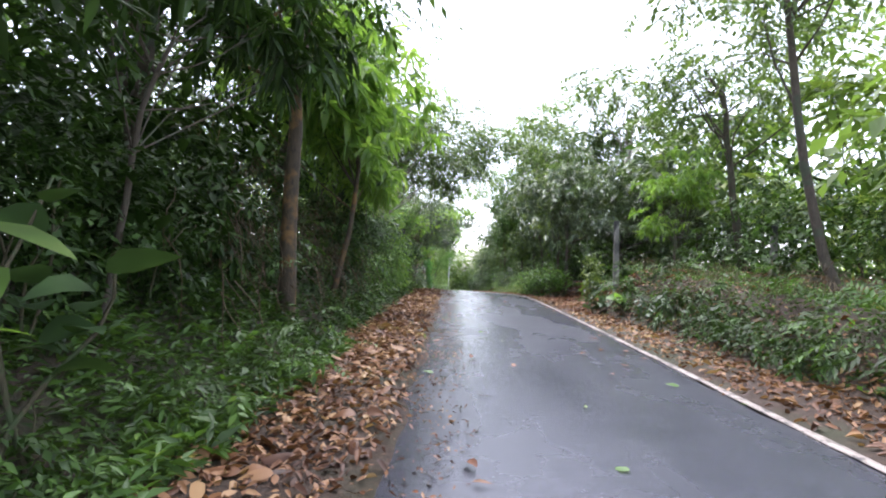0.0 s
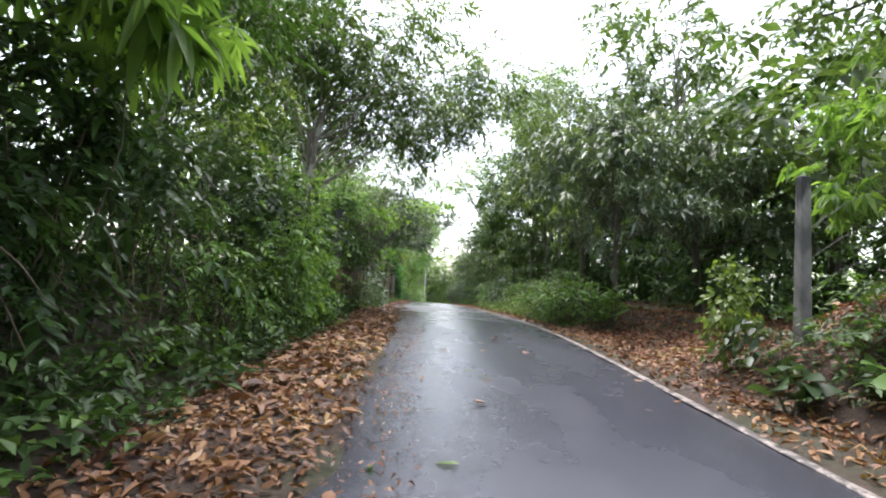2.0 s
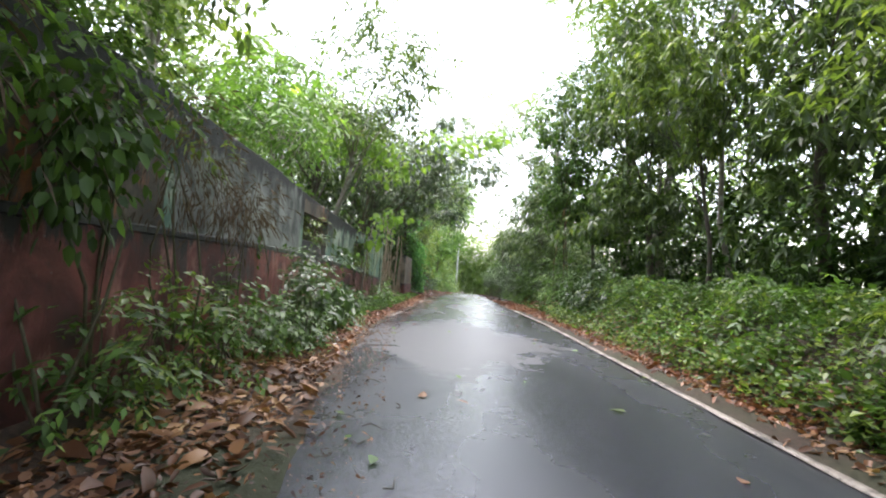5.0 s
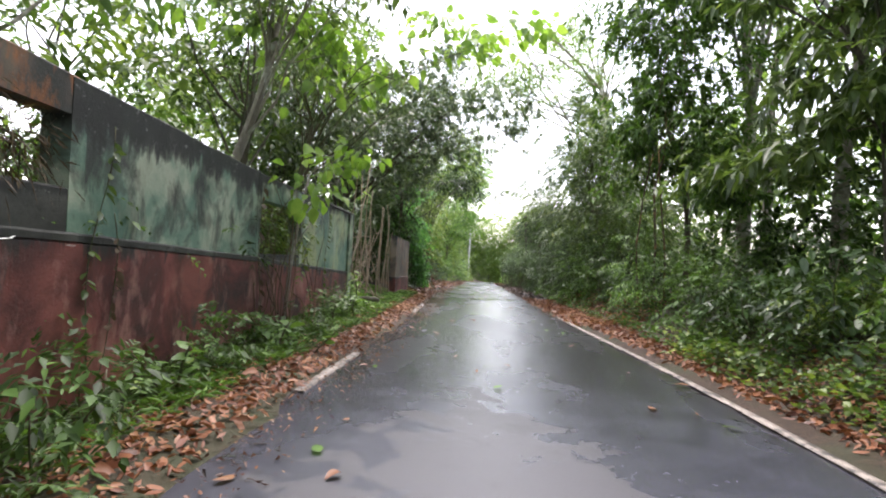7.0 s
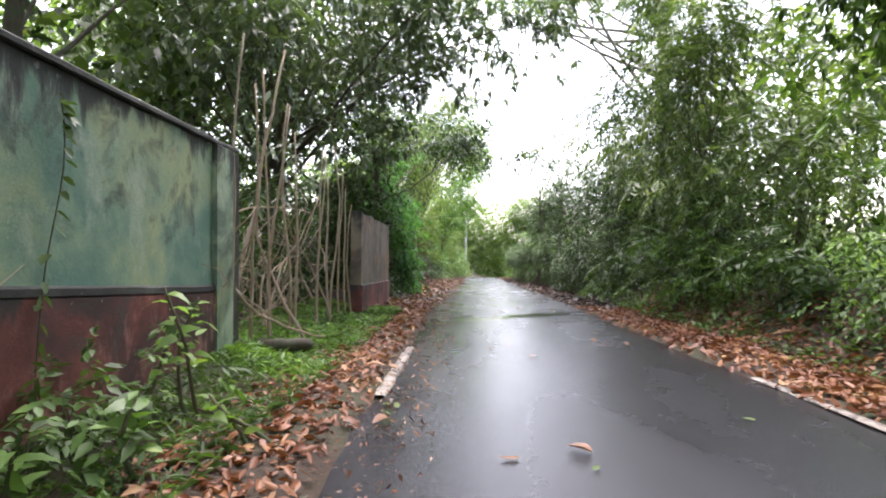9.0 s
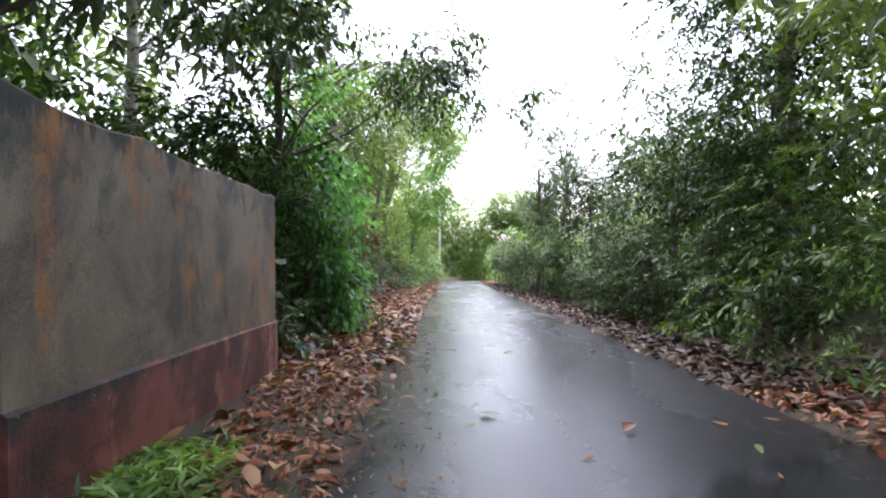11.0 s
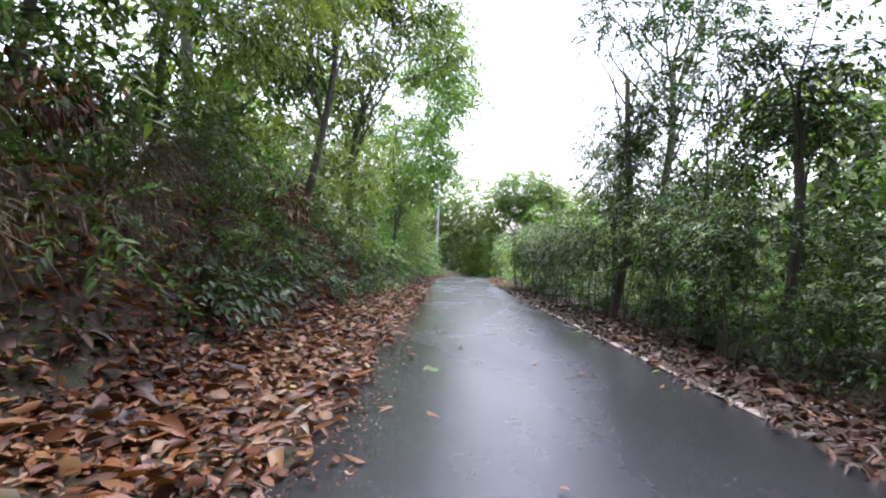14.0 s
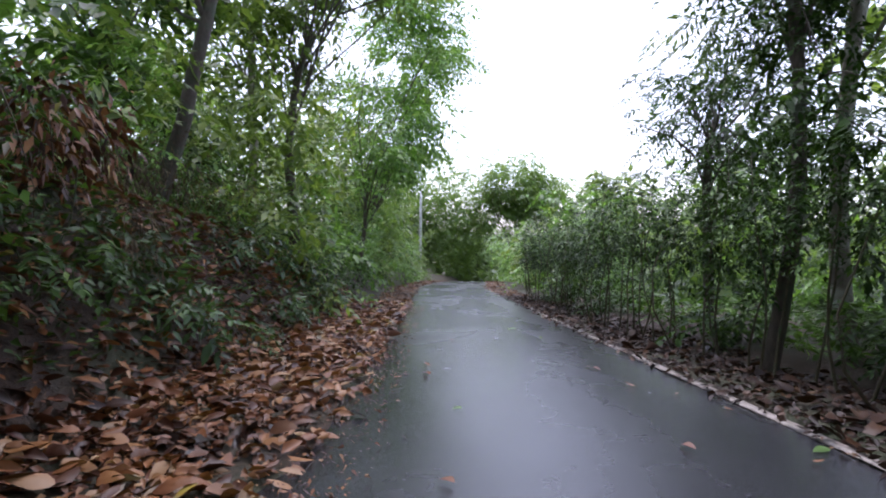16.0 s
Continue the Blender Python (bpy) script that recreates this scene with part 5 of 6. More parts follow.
thicket(62, 92, lambda y: 9.0, (1.5, 2.0), (2.4, 4.4), ("bright", "yellow", "far"), 15, "behind the hedge", 2.0, big=1.8, joined=True)


thicket(57.5, 73, lambda y: 4.9, (0.4, 0.7), (0.5, 1.3), ("dark", "mid", "dark"), 16, "at the foot of the living fence", 0.4, dense=0.7, joined=True)

# ---- sapling hedge ----
for i in range(58):
    rng = random.Random(900 + i)
    y = 57.5 + i * 0.27 + rng.uniform(-0.1, 0.1)
    x = 4.15 + rng.uniform(-0.18, 0.22)
    z = float(land(x, y))
    h = rng.uniform(1.7, 2.5)
    sap = thing("sapling", (x, y, z), "thin upright sapling in a living fence", "sapling", "living fence saplings")
    g = np.random.default_rng(900 + i)
    v, f = tube(bent(g, (0, 0, -0.1), (rng.uniform(-0.15, 0.15), rng.uniform(-0.15, 0.15), h), 0, 6), np.linspace(0.015, 0.005, 6), 5)
    put_mesh("stem", shaded(tri_mesh("stem", v, f)), STEM, sap)
    c, d = clumps_in(g, [(0, 0, h * 0.8, 0.3, 0.35, h * 0.3), (0, 0, h * 0.62, 0.24, 0.26, h * 0.2)], 30)
    v, f = foliage(g, c, d, 24, 0.12, 0.075, 0.45, "spray", 0.15)
    put_mesh("foliage", tri_mesh("foliage", v, f), LEAF_DARK_SHADED if i % 5 else LEAF_MID, sap)

# ---- stake fence and brushwood ----
for i in range(13):
    rng = random.Random(700 + i)
    y = 39.5 + i * 0.31 + rng.uniform(-0.09, 0.09)
    x = -1.97 + 0.035 * i + rng.uniform(-0.1, 0.08)
    z = float(land(x, y))
    h = 3.05 - 0.075 * i + rng.uniform(-0.35, 0.15)
    g = np.random.default_rng(700 + i)
    v, f = tube(bent(g, (0, 0, -0.15), (rng.uniform(-0.12, 0.16), rng.uniform(-0.1, 0.3), h), 0.01, 9, 0.3), np.linspace(rng.uniform(0.017, 0.024), 0.009, 9), 7)
    st = put_mesh("fence_stake", shaded(tri_mesh("fence_stake", v, f)), BAMBOO)
    st.location = (x, y, z)
    tagged(st, "thin weathered wooden stake set in the ground", "stake", "fence stakes")
for i, (a, b, r) in enumerate((((-2.0, 39.75, 0.9), (-1.85, 40.6, 3.3), 0.022), ((-1.5, 40.3, -0.05), (-1.95, 40.1, 1.75), 0.02), ((-2.05, 39.5, 0.75), (-1.3, 40.35, 0.03), 0.02), ((-2.1, 40.6, 0.1), (-1.7, 41.6, 1.7), 0.015), ((-2.2, 39.6, 1.3), (-1.75, 41.4, 1.45), 0.012), ((-1.6, 41.9, 0.0), (-1.95, 40.9, 1.5), 0.014))):
    g = np.random.default_rng(760 + i)
    base = float(land(-1.9, 40.4))
    v, f = tube(bent(g, (a[0], a[1], base + a[2]), (b[0], b[1], base + b[2]), 0.05, 9, 0.8), r * np.linspace(1.1, 0.5, 9), 7)
    tagged(put_mesh("leaning_branch", shaded(tri_mesh("leaning_branch", v, f)), BAMBOO), "crooked pale dry branch leaning in the stake fence", "branch", "leaning branches")
pieces, g = [], np.random.default_rng(77)
for i in range(85):
    a = np.array([g.uniform(-0.5, 0.35), g.uniform(-1.6, 1.9), g.uniform(0.05, 0.9)])
    b = a + np.array([g.normal(0, 0.3), g.normal(0, 0.7), g.normal(0.3, 0.4)])
    b[2] = max(b[2], 0.05)
    pieces.append(tube(bent(g, a, b, 0.25, 6, 1.3), np.linspace(g.uniform(0.005, 0.011), 0.003, 6), 5))
for i in range(10):
    a = np.array([g.uniform(-0.5, 0.4), g.uniform(-1.7, 1.2), g.uniform(0.0, 0.25)])
    b = a + np.array([g.normal(0, 0.4), g.normal(0.2, 0.9), g.uniform(0.5, 1.8)])
    pieces.append(tube(bent(g, a, b, 0.35, 7, 1.8), np.linspace(g.uniform(0.012, 0.019), 0.005, 7), 6))
v, f = join(pieces)
brush = put_mesh("brushwood_pile", shaded(tri_mesh("brushwood_pile", v, f)), BAMBOO)
brush.location = (-2.2, 41.0, float(land(-2.2, 41.0)))
tagged(brush, "tangled pile of dry bare branches behind the stakes", "brushwood", kind="stuff")

v, f = tube(bent(np.random.default_rng(3), (-1.85, 39.85, float(land(-1.85, 39.85)) + 0.03), (-1.45, 40.2, float(land(-1.45, 40.2)) + 0.05), 0.12, 8, 1.8), np.array([0.075, 0.07, 0.078, 0.065, 0.07, 0.06, 0.062, 0.04]), 9)
tagged(put_mesh("fallen_branch", shaded(tri_mesh("fallen_branch", v, f)), BARK), "thick grey fallen branch lying in the grass", "branch")

# ---- large-leaved plants ----


def big_plant(name, label, x, y, leaves, length, ratio, mat, height, seed, group="large-leaved plants", droop=0.35, stalks=5, rise=0.55, low=0.45):
    """A clump of stalks, each ringed with long leaves; every leaf is a part."""
    g = np.random.default_rng(seed)
    z = float(land(x, y))
    top = thing(name, (x, y, z), label, "plant", group)
    for s in range(stalks):
        foot = np.array([g.normal(0, 0.16), g.normal(0, 0.16), -0.05])
        head = foot + np.array([g.normal(0, 0.22), g.normal(0, 0.22), height * g.uniform(0.7, 1.15)])
        line = bent(g, foot, head, 0.05, 6)
        v, f = tube(line, np.linspace(0.014, 0.007, 6), 6)
        stalk = put_mesh("stalk", shaded(tri_mesh("stalk", v, f)), STEM, top)
        for k in range(leaves):
            t = low + (1 - low) * k / leaves
            p = foot + (head - foot) * t
            ang = k * 2.4 + s
            way = np.array([[math.cos(ang), math.sin(ang), rise - 0.2 * droop]])
            v, f = blades(g, p[None], way, length * g.uniform(0.75, 1.2), ratio, 0.55 * droop * 2, 0.2, 2)
            put_mesh("leaf", shaded(tri_mesh("leaf", v, f)), mat, top)
    return top


for i, (x, y) in enumerate(((4.0, 19.5), (4.3, 19.85), (4.4, 19.4), (3.55, 20.8), (3.75, 21.2))):
    big_plant("ginger_plant", "arching plant with long glossy strap leaves", x, y, 12, 0.34, 0.2, LEAF_BRIGHT, 0.95, 300 + i, "strap-leaved plants", 0.55, 6, 0.95, 0.25)
for i, (x, y) in enumerate(((-1.25, 33.2), (-1.35, 31.4), (-1.35, 36.6))):
    big_plant("broadleaf_weed", "upright weed with broad light green leaves", x, y, 8, 0.17, 0.45, LEAF_BRIGHT, 0.42, 320 + i, "broadleaf weeds", 0.4, 2)
big_plant("broadleaf_weed", "bright sapling with drooping pinnate leaves by the wall end", -1.55, 37.6, 11, 0.15, 0.36, LEAF_LIME, 0.85, 325, "broadleaf weeds", 0.6, 3)
big_plant("broadleaf_weed", "upright weed with broad light green leaves", -0.98, 37.3, 7, 0.13, 0.42, LEAF_SOFT, 0.3, 326, "broadleaf weeds", 0.5, 2)
for i, (x, y) in enumerate(((-0.95, 47.95), (-1.3, 48.2), (-1.2, 47.75))):
    big_plant("broadleaf_weed", "small seedling with broad bluish leaves among fallen leaves", x, y, 5, 0.12, 0.7, LEAF_BLUE, 0.2, 327 + i, "broadleaf weeds", 0.3, 2)
big_plant("broadleaf_sapling", "broad-leaved sapling at the verge, large smooth leaves", -1.95, 2.15, 6, 0.3, 0.62, LEAF_BLUE, 1.2, 340, "broadleaf weeds", 0.4, 2)
big_plant("broadleaf_sapling", "broad-leaved sapling with bluish leaves", -1.8, 47.9, 8, 0.26, 0.45, LEAF_BLUE, 1.0, 341, "broadleaf weeds", 0.4, 3)

big_plant("broadleaf_weed", "low plant with large bright heart-shaped leaves under the fence post", 3.95, 12.9, 5, 0.3, 0.75, LEAF_BLUE, 0.45, 350, "broadleaf weeds", 0.5, 4)
big_plant("broadleaf_weed", "low plant with large bright heart-shaped leaves under the fence post", 4.2, 12.4, 5, 0.26, 0.75, LEAF_BRIGHT, 0.4, 351, "broadleaf weeds", 0.5, 3)
shrub("creeper", "creeper climbing a thin dead stem by the dirt entrance", 4.1, 14.5, (0.16, 0.18, 1.25), 26, 24, 0.1, 0.08, 0.7, LEAF_YELLOW, "blade", 0.6, 0.3, 1, 77, 0.1, stems=2, category="creeper")

# ---- background woods ----
rng = random.Random(5)
spots = []
for i in range(4, 24):
    spots.append((-rng.uniform(6.0, 17), -4 + i * 4.2 + rng.uniform(-1.5, 1.5)))
for i in range(20):
    spots.append((rng.uniform(9.0, 18), 2 + i * 4.2 + rng.uniform(-1.5, 1.5)))
for i, (x, y) in enumerate(spots):
    s = rng.uniform(0.8, 1.25) * (1.0 if x < 0 else 0.85 if y < 50 else 0.6)
    mat = (LEAF_GREY, LEAF_MID, LEAF_FAR_HAZE, LEAF_YELLOW)[i % 4]
    tree("tree", "woodland tree standing back from the lane", x, y, (0.16 * s, 0.3, 0.3, 4.5 * s), [(0, 0, 6.0 * s, 2.6 * s, 2.6 * s, 2.0 * s), (0.9, 0.9, 8.0 * s, 2.2 * s, 2.2 * s, 1.6 * s), (-0.8, 0.4, 3.4 * s, 2.0 * s, 2.0 * s, 1.6 * s)], 100, 26, 0.45, 0.36, 0.48, mat, BARK, seed=600 + i, group="background trees", limbs=9)
thicket(-4, 60, lambda y: -5.5, (1.4, 2.0), (1.8, 3.4), ("dark", "mid", "dark"), 14, "behind the roadside trees", 1.0, big=1.8, joined=True)
thicket(-4, 56, lambda y: 10.0, (1.4, 2.0), (1.5, 3.2), ("mid", "yellow", "dark"), 12, "behind the roadside trees", 1.0, big=1.8, joined=True)
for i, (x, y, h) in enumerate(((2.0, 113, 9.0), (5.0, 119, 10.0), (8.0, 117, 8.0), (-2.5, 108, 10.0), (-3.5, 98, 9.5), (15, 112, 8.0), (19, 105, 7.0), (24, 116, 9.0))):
    tree("tree", "distant tree beyond the bend", x, y, (0.2, 0.2, 0.1, h * 0.5), [(0, 0, h * 0.72, h * 0.26, h * 0.26, h * 0.26), (0.6, 0.4, h * 0.42, h * 0.26, h * 0.26, h * 0.26)], 150, 40, 0.55, 0.28, 0.45, LEAF_FAR_HAZE if i % 2 else LEAF_GREY, BARK, seed=660 + i, group="background trees", limbs=9)
for i, (x, y, h) in enumerate(((7.5, 37.5, 12.5), (9.5, 44.0, 13.5), (8.6, 26.0, 11.0), (-6.5, 31.0, 11.0), (-6.0, 52.0, 11.0), (-5.0, 21.0, 11.5), (-4.5, 62.0, 10.5), (-4.2, 72.0, 11.5), (-3.6, 90.0, 12.0))):
    tree("tree", "tall open-crowned tree with sky showing through", x, y, (0.17, 0.3, 0.2, h * 0.6), [(0, 0, h * 0.78, 2.4, 2.4, 1.6), (-0.9, 0.8, h * 0.92, 2.0, 2.0, 1.3), (0.9, -0.6, h * 0.6, 1.7, 1.7, 1.1)], 120, 44, 0.42, 0.25, 0.48, (LEAF_YELLOW, LEAF_FAR_HAZE, LEAF_GREY)[i % 3], BARK_PALE, seed=680 + i, group="background trees", limbs=14)



def woods(name, label, n, xs, ys, zs, per, spread, length, mat, seed, power=1.0):
    """A deep belt of foliage that stands back from the lane."""
    g = np.random.default_rng(seed)
    x, y = g.uniform(*xs, n), g.uniform(*ys, n)
    lump = 0.75 + 0.25 * np.sin(0.9 * y + 1.3 * np.sin(0.37 * y)) + 0.12 * np.sin(2.7 * y + x)
    z = land(x, y) + zs[0] + (zs[1] - zs[0]) * g.uniform(0, 1, n) ** power * lump
    v, f = foliage(g, np.stack([x, y, z], -1), unit(g.normal(0, 1, (n, 3))), per * 0.43, spread, length * 1.44, 0.45, "spray")
    ob = put_mesh(name, tri_mesh(name, v, f), mat)
    return tagged(ob, label, "woods", kind="stuff")


woods("woodland", "shaded woodland undergrowth behind the bank", 1000, (-10, -5.2), (-8, 52), (0, 4.2), 30, 0.45, 0.24, LEAF_DARK_SHADED, 81)
woods("woodland", "deep shaded thicket close to the bank", 1200, (-5.6, -2.9), (-6, 11), (0, 3.6), 44, 0.35, 0.17, LEAF_DARK_SHADED, 94)
# added overhead and behind the start, largely unseen, to keep sky light off the bank
woods("woodland", "added boughs, mostly out of view, that shade the near bank", 190, (-5.5, -1.0), (-9, 2.6), (4.0, 7.0), 44, 0.4, 0.19, LEAF_DARK_SHADED, 95)
woods("woodland", "leafy canopy behind the bank", 190, (-6.0, -3.6), (12.5, 21), (3.2, 8.0), 40, 0.4, 0.18, LEAF_MID, 114)
woods("woodland", "sunlit woodland canopy behind the bank", 620, (-12, -5.5), (13, 56), (4.5, 11), 30, 0.5, 0.26, LEAF_GREY, 82)
woods("woodland", "light green woodland behind the bank", 700, (-11, -5.4), (50, 104), (0, 4.6), 30, 0.5, 0.26, LEAF_MID, 83)
woods("woodland", "light green woodland canopy", 420, (-12, -6.0), (66, 104), (5, 11), 30, 0.6, 0.31, LEAF_FAR_HAZE, 84)
woods("woodland", "grey-green woodland behind the fence", 800, (9.5, 14), (-6, 58), (0, 4.6), 30, 0.5, 0.28, LEAF_MID, 85)
woods("woodland", "shaded woodland beyond the dirt entrance", 420, (8.5, 11), (13, 30), (0, 4.0), 36, 0.45, 0.2, LEAF_DARK_SHADED, 96)
woods("woodland", "pale woodland canopy beyond the fence", 700, (10, 16), (0, 56), (3.5, 9.0), 30, 0.6, 0.31, LEAF_FAR_HAZE, 86)
woods("woodland", "dark undergrowth beyond the verge", 300, (7, 9.5), (47, 60), (0, 5.0), 36, 0.45, 0.2, LEAF_DARK_SHADED, 92)
woods("woodland", "dark growth behind the living fence", 210, (5.4, 7.6), (57, 65), (0.8, 5.0), 40, 0.4, 0.14, LEAF_DARK_SHADED, 115)
woods("woodland", "shaded growth on top of the bank", 640, (-5.8, -3.3), (50, 74), (0, 2.8), 36, 0.4, 0.18, LEAF_DARK_SHADED, 98)
woods("woodland", "dense boughs behind the roadside trees", 600, (6.8, 9.8), (24, 39), (0.5, 8.5), 40, 0.42, 0.2, LEAF_DARK_SHADED, 99)
woods("woodland", "dark overhanging growth above the verge", 210, (5.4, 8.5), (50, 56.5), (2.2, 6.0), 40, 0.4, 0.16, LEAF_DARK_SHADED, 103)
woods("woodland", "dark boughs behind the stakes", 170, (-8.0, -5.2), (40, 51), (2.5, 9.0), 40, 0.42, 0.2, LEAF_DARK_SHADED, 104)
woods("woodland", "pale bushes beyond the living fence", 700, (12, 20), (56, 104), (0, 2.6), 30, 0.7, 0.35, LEAF_FAR_HAZE, 87)
woods("woodland", "leafy boughs hanging over the bank", 110, (-3.4, -2.1), (54.5, 70), (0.7, 3.0), 44, 0.34, 0.12, LEAF_YELLOW, 113)
woods("woodland", "tall roadside growth before the bend", 420, (-4.2, -1.4), (66, 84), (1.0, 8.5), 36, 0.42, 0.2, LEAF_YELLOW, 111)
woods("woodland", "green trees closing the view where the lane bends", 700, (-7, 0.4), (92, 103), (0, 13.0), 34, 0.55, 0.3, LEAF_FAR_HAZE, 112)
woods("woodland", "trees closing the view at the bend", 1500, (-6, 7), (107, 114), (0, 16.0), 34, 0.6, 0.34, LEAF_FAR_HAZE, 88)
woods("far_woods", "distant woods beyond the bend, their green paled for haze", 1200, (4, 75), (116, 128), (0, 7.0), 24, 0.9, 0.65, LEAF_FAR_HAZE, 89)
woods("far_woods", "distant woods beyond the field, their green paled for haze", 900, (34, 46), (40, 116), (0, 7.0), 24, 0.9, 0.65, LEAF_FAR_HAZE, 90)
woods("far_woods", "distant woods behind the lane", 400, (-30, 40), (-34, -24), (0, 9.0), 30, 1.0, 0.6, LEAF_GREY, 91)

# ---- leaf litter ----


def litter(name, label, n, y0, y1, side, mat, seed, near=-0.12, wide=1.35, size=0.088, lift=0.012, fine=1, tilt=0.2):
    g = np.random.default_rng(seed)
    y = g.uniform(y0, y1, n)
    off = near - 0.1 + (wide + 0.1) * g.beta(1.7, 1.6, n)
    x = road_left(y) - off if side < 0 else road_right(y) + off
    z = np.maximum(land(x, y), road_z(y) + np.where(off < 0.12, 0.012, -9)) + lift + g.uniform(0, 0.03, n)
    a = g.uniform(0, 2 * np.pi, n)
    way = np.stack([np.cos(a), np.sin(a), g.uniform(-0.12, 1.0, n) * tilt], -1)
    v, f = blades(g, np.stack([x, y, z], -1), way, size * g.uniform(0.4, 1.5, n), 0.46, 0.6, g.uniform(-1.1, 0.9, (n, 1)), fine)
    ob = put_mesh(name, tri_mesh(name, v, f), mat)
    return tagged(ob, label, "leaf litter", kind="stuff")


litter("leaf_litter", "drift of curled tan and brown fallen leaves along the asphalt", 8000, -2, 12, -1, DRY, 41, near=0.1, wide=1.2, size=0.074)
litter("leaf_litter", "drift of curled tan and yellowing fallen leaves along the asphalt", 7000, 12, 26, -1, DRY, 54, near=0.1, wide=1.2)
litter("leaf_litter", "drift of red-brown fallen leaves along the wall", 8500, 26, 47, -1, DRY_RED, 42, near=0.1, wide=0.9, size=0.074, lift=0.004, tilt=0.06)
litter("leaf_litter", "deep drift of damp dark brown fallen leaves", 19000, 47, 72, -1, DRY_DARK, 43, wide=2.7, size=0.122, tilt=0.55)
litter("leaf_litter", "small broken tan leaves among the drift", 11000, 46, 70, -1, DRY, 60, near=0.05, wide=2.5, size=0.062, lift=0.02, tilt=0.6)
litter("leaf_litter", "large curled brown leaves on top of the drift", 1900, 46, 71, -1, DRY_DARK, 55, wide=2.2, size=0.16, lift=0.03, fine=2, tilt=0.6)
litter("leaf_litter", "large curled tan leaves on top of the drift", 220, 44, 71, -1, DRY, 56, wide=2.0, size=0.16, lift=0.035, fine=2, tilt=0.7)
litter("leaf_litter", "large curled leaves scattered on the drift", 500, -1, 27, -1, DRY, 57, near=0.1, wide=1.3, size=0.16, lift=0.025, fine=2, tilt=0.5)
litter("leaf_litter", "large curled red-brown leaves on the verge", 260, 26, 46, -1, DRY_RED, 58, near=0.12, wide=0.8, size=0.115, lift=0.015, fine=2, tilt=0.3)
litter("leaf_litter", "large curled brown leaves on the verge", 600, 45, 72, 1, DRY_SHADED, 59, near=0.05, wide=1.4, size=0.17, lift=0.025, fine=2, tilt=0.5)
litter("leaf_litter", "damp brown leaves caught on the bank", 9000, 50, 72, -1, DRY_DARK, 52, near=1.3, wide=2.8, size=0.12, tilt=0.6)
litter("leaf_litter", "fallen brown leaves on the verge", 9000, -2, 24, 1, DRY, 44, near=0.1, wide=1.9)
litter("leaf_litter", "fallen leaves spread over the dirt entrance", 13000, 12.3, 21.0, 1, DRY_RED, 45, near=0.3, wide=5.0, size=0.07, fine=0)
litter("leaf_litter", "fallen leaves under the trees on the rise", 6000, 0, 24, 1, DRY, 51, near=1.5, wide=6.0, size=0.12, fine=0)
litter("leaf_litter", "narrow band of orange-brown fallen leaves", 6000, 24, 39, 1, DRY_RED, 46, near=0.3, wide=0.9)
litter("leaf_litter", "broad band of orange-brown fallen leaves up the bank", 6500, 37.5, 45.8, 1, DRY_RED, 50, near=0.0, wide=1.9)
litter("leaf_litter", "brown leaves under the hedge, darkened for the overhang's shade", 11000, 45.2, 74, 1, DRY_SHADED, 47, near=-0.1, wide=1.5)
litter("leaf_litter", "thin scatter of brown leaves along the far verges", 3500, 72, 96, -1, DRY_DARK, 48, wide=1.2, fine=0)
litter("leaf_litter", "thin scatter of brown leaves along the far verges", 2500, 74, 96, 1, DRY_DARK, 49, wide=1.0, fine=0)

litter("leaf_crumbs", "crumbled leaf bits and mud along the asphalt edge", 9000, -1, 70, -1, DRY_DARK, 53, near=-0.42, wide=0.55, size=0.032, fine=0)


def cover(name, label, n, y0, y1, x0, x1, length, ratio, mat, seed, rise=0.7, high=0.05, category="grass"):
    """Low plants; x0 and x1 are metres out from the lane's left (negative) or right edge."""
    g = np.random.default_rng(seed)
    y = g.uniform(y0, y1, n)
    u = g.uniform(x0, x1, n)
    x = np.where(u < 0, road_left(y) + u, road_right(y) + u)
    tuft = 0.5 + 0.5 * np.sin(3.1 * x + 1.7 * y) * np.sin(2.3 * y - x)
    z = land(x, y) + g.uniform(0, high, n) * (0.4 + tuft)
    a = g.uniform(0, 2 * np.pi, n)
    way = np.stack([np.cos(a), np.sin(a), rise * g.uniform(0.4, 1.6, n)], -1)
    v, f = blades(g, np.stack([x, y, z], -1), way, length * g.uniform(0.5, 1.3, n) * (0.6 + 0.6 * tuft), ratio, 0.5, 0.3, 0)
    ob = put_mesh(name, tri_mesh(name, v, f), mat)
    return tagged(ob, label, category, kind="stuff")


cover("ground_cover", "short grass and weeds at the foot of the bank", 9000, 0.5, 7, -2.4, -0.9, 0.15, 0.24, LEAF_MID, 61, high=0.12)
cover("ground_cover", "short grass and weeds along the wall", 13000, 26, 44, -1.5, -0.5, 0.13, 0.16, LEAF_MID, 62)
cover("ground_cover", "bright grass under the stakes", 9000, 38.8, 44.5, -2.2, -0.6, 0.12, 0.18, LEAF_BRIGHT, 63)
cover("ground_cover", "creepers over the bank", 14000, 23, 35, 0.6, 2.6, 0.1, 0.6, LEAF_MID, 64, high=0.35)
cover("ground_cover", "darker creepers over the bank", 9000, 23, 35, 0.45, 2.6, 0.1, 0.6, LEAF_YELLOW, 71, high=0.3)
cover("ground_cover", "weeds on the verge", 6000, 20.3, 24, 0.6, 2.6, 0.12, 0.3, LEAF_MID, 65)
cover("ground_cover", "weeds on the bank", 9000, 2, 13, 1.3, 4.2, 0.1, 0.45, LEAF_MID, 66)
cover("ground_cover", "weeds on the bank", 5000, 33, 46, 0.8, 2.4, 0.11, 0.45, LEAF_MID, 67, high=0.15)
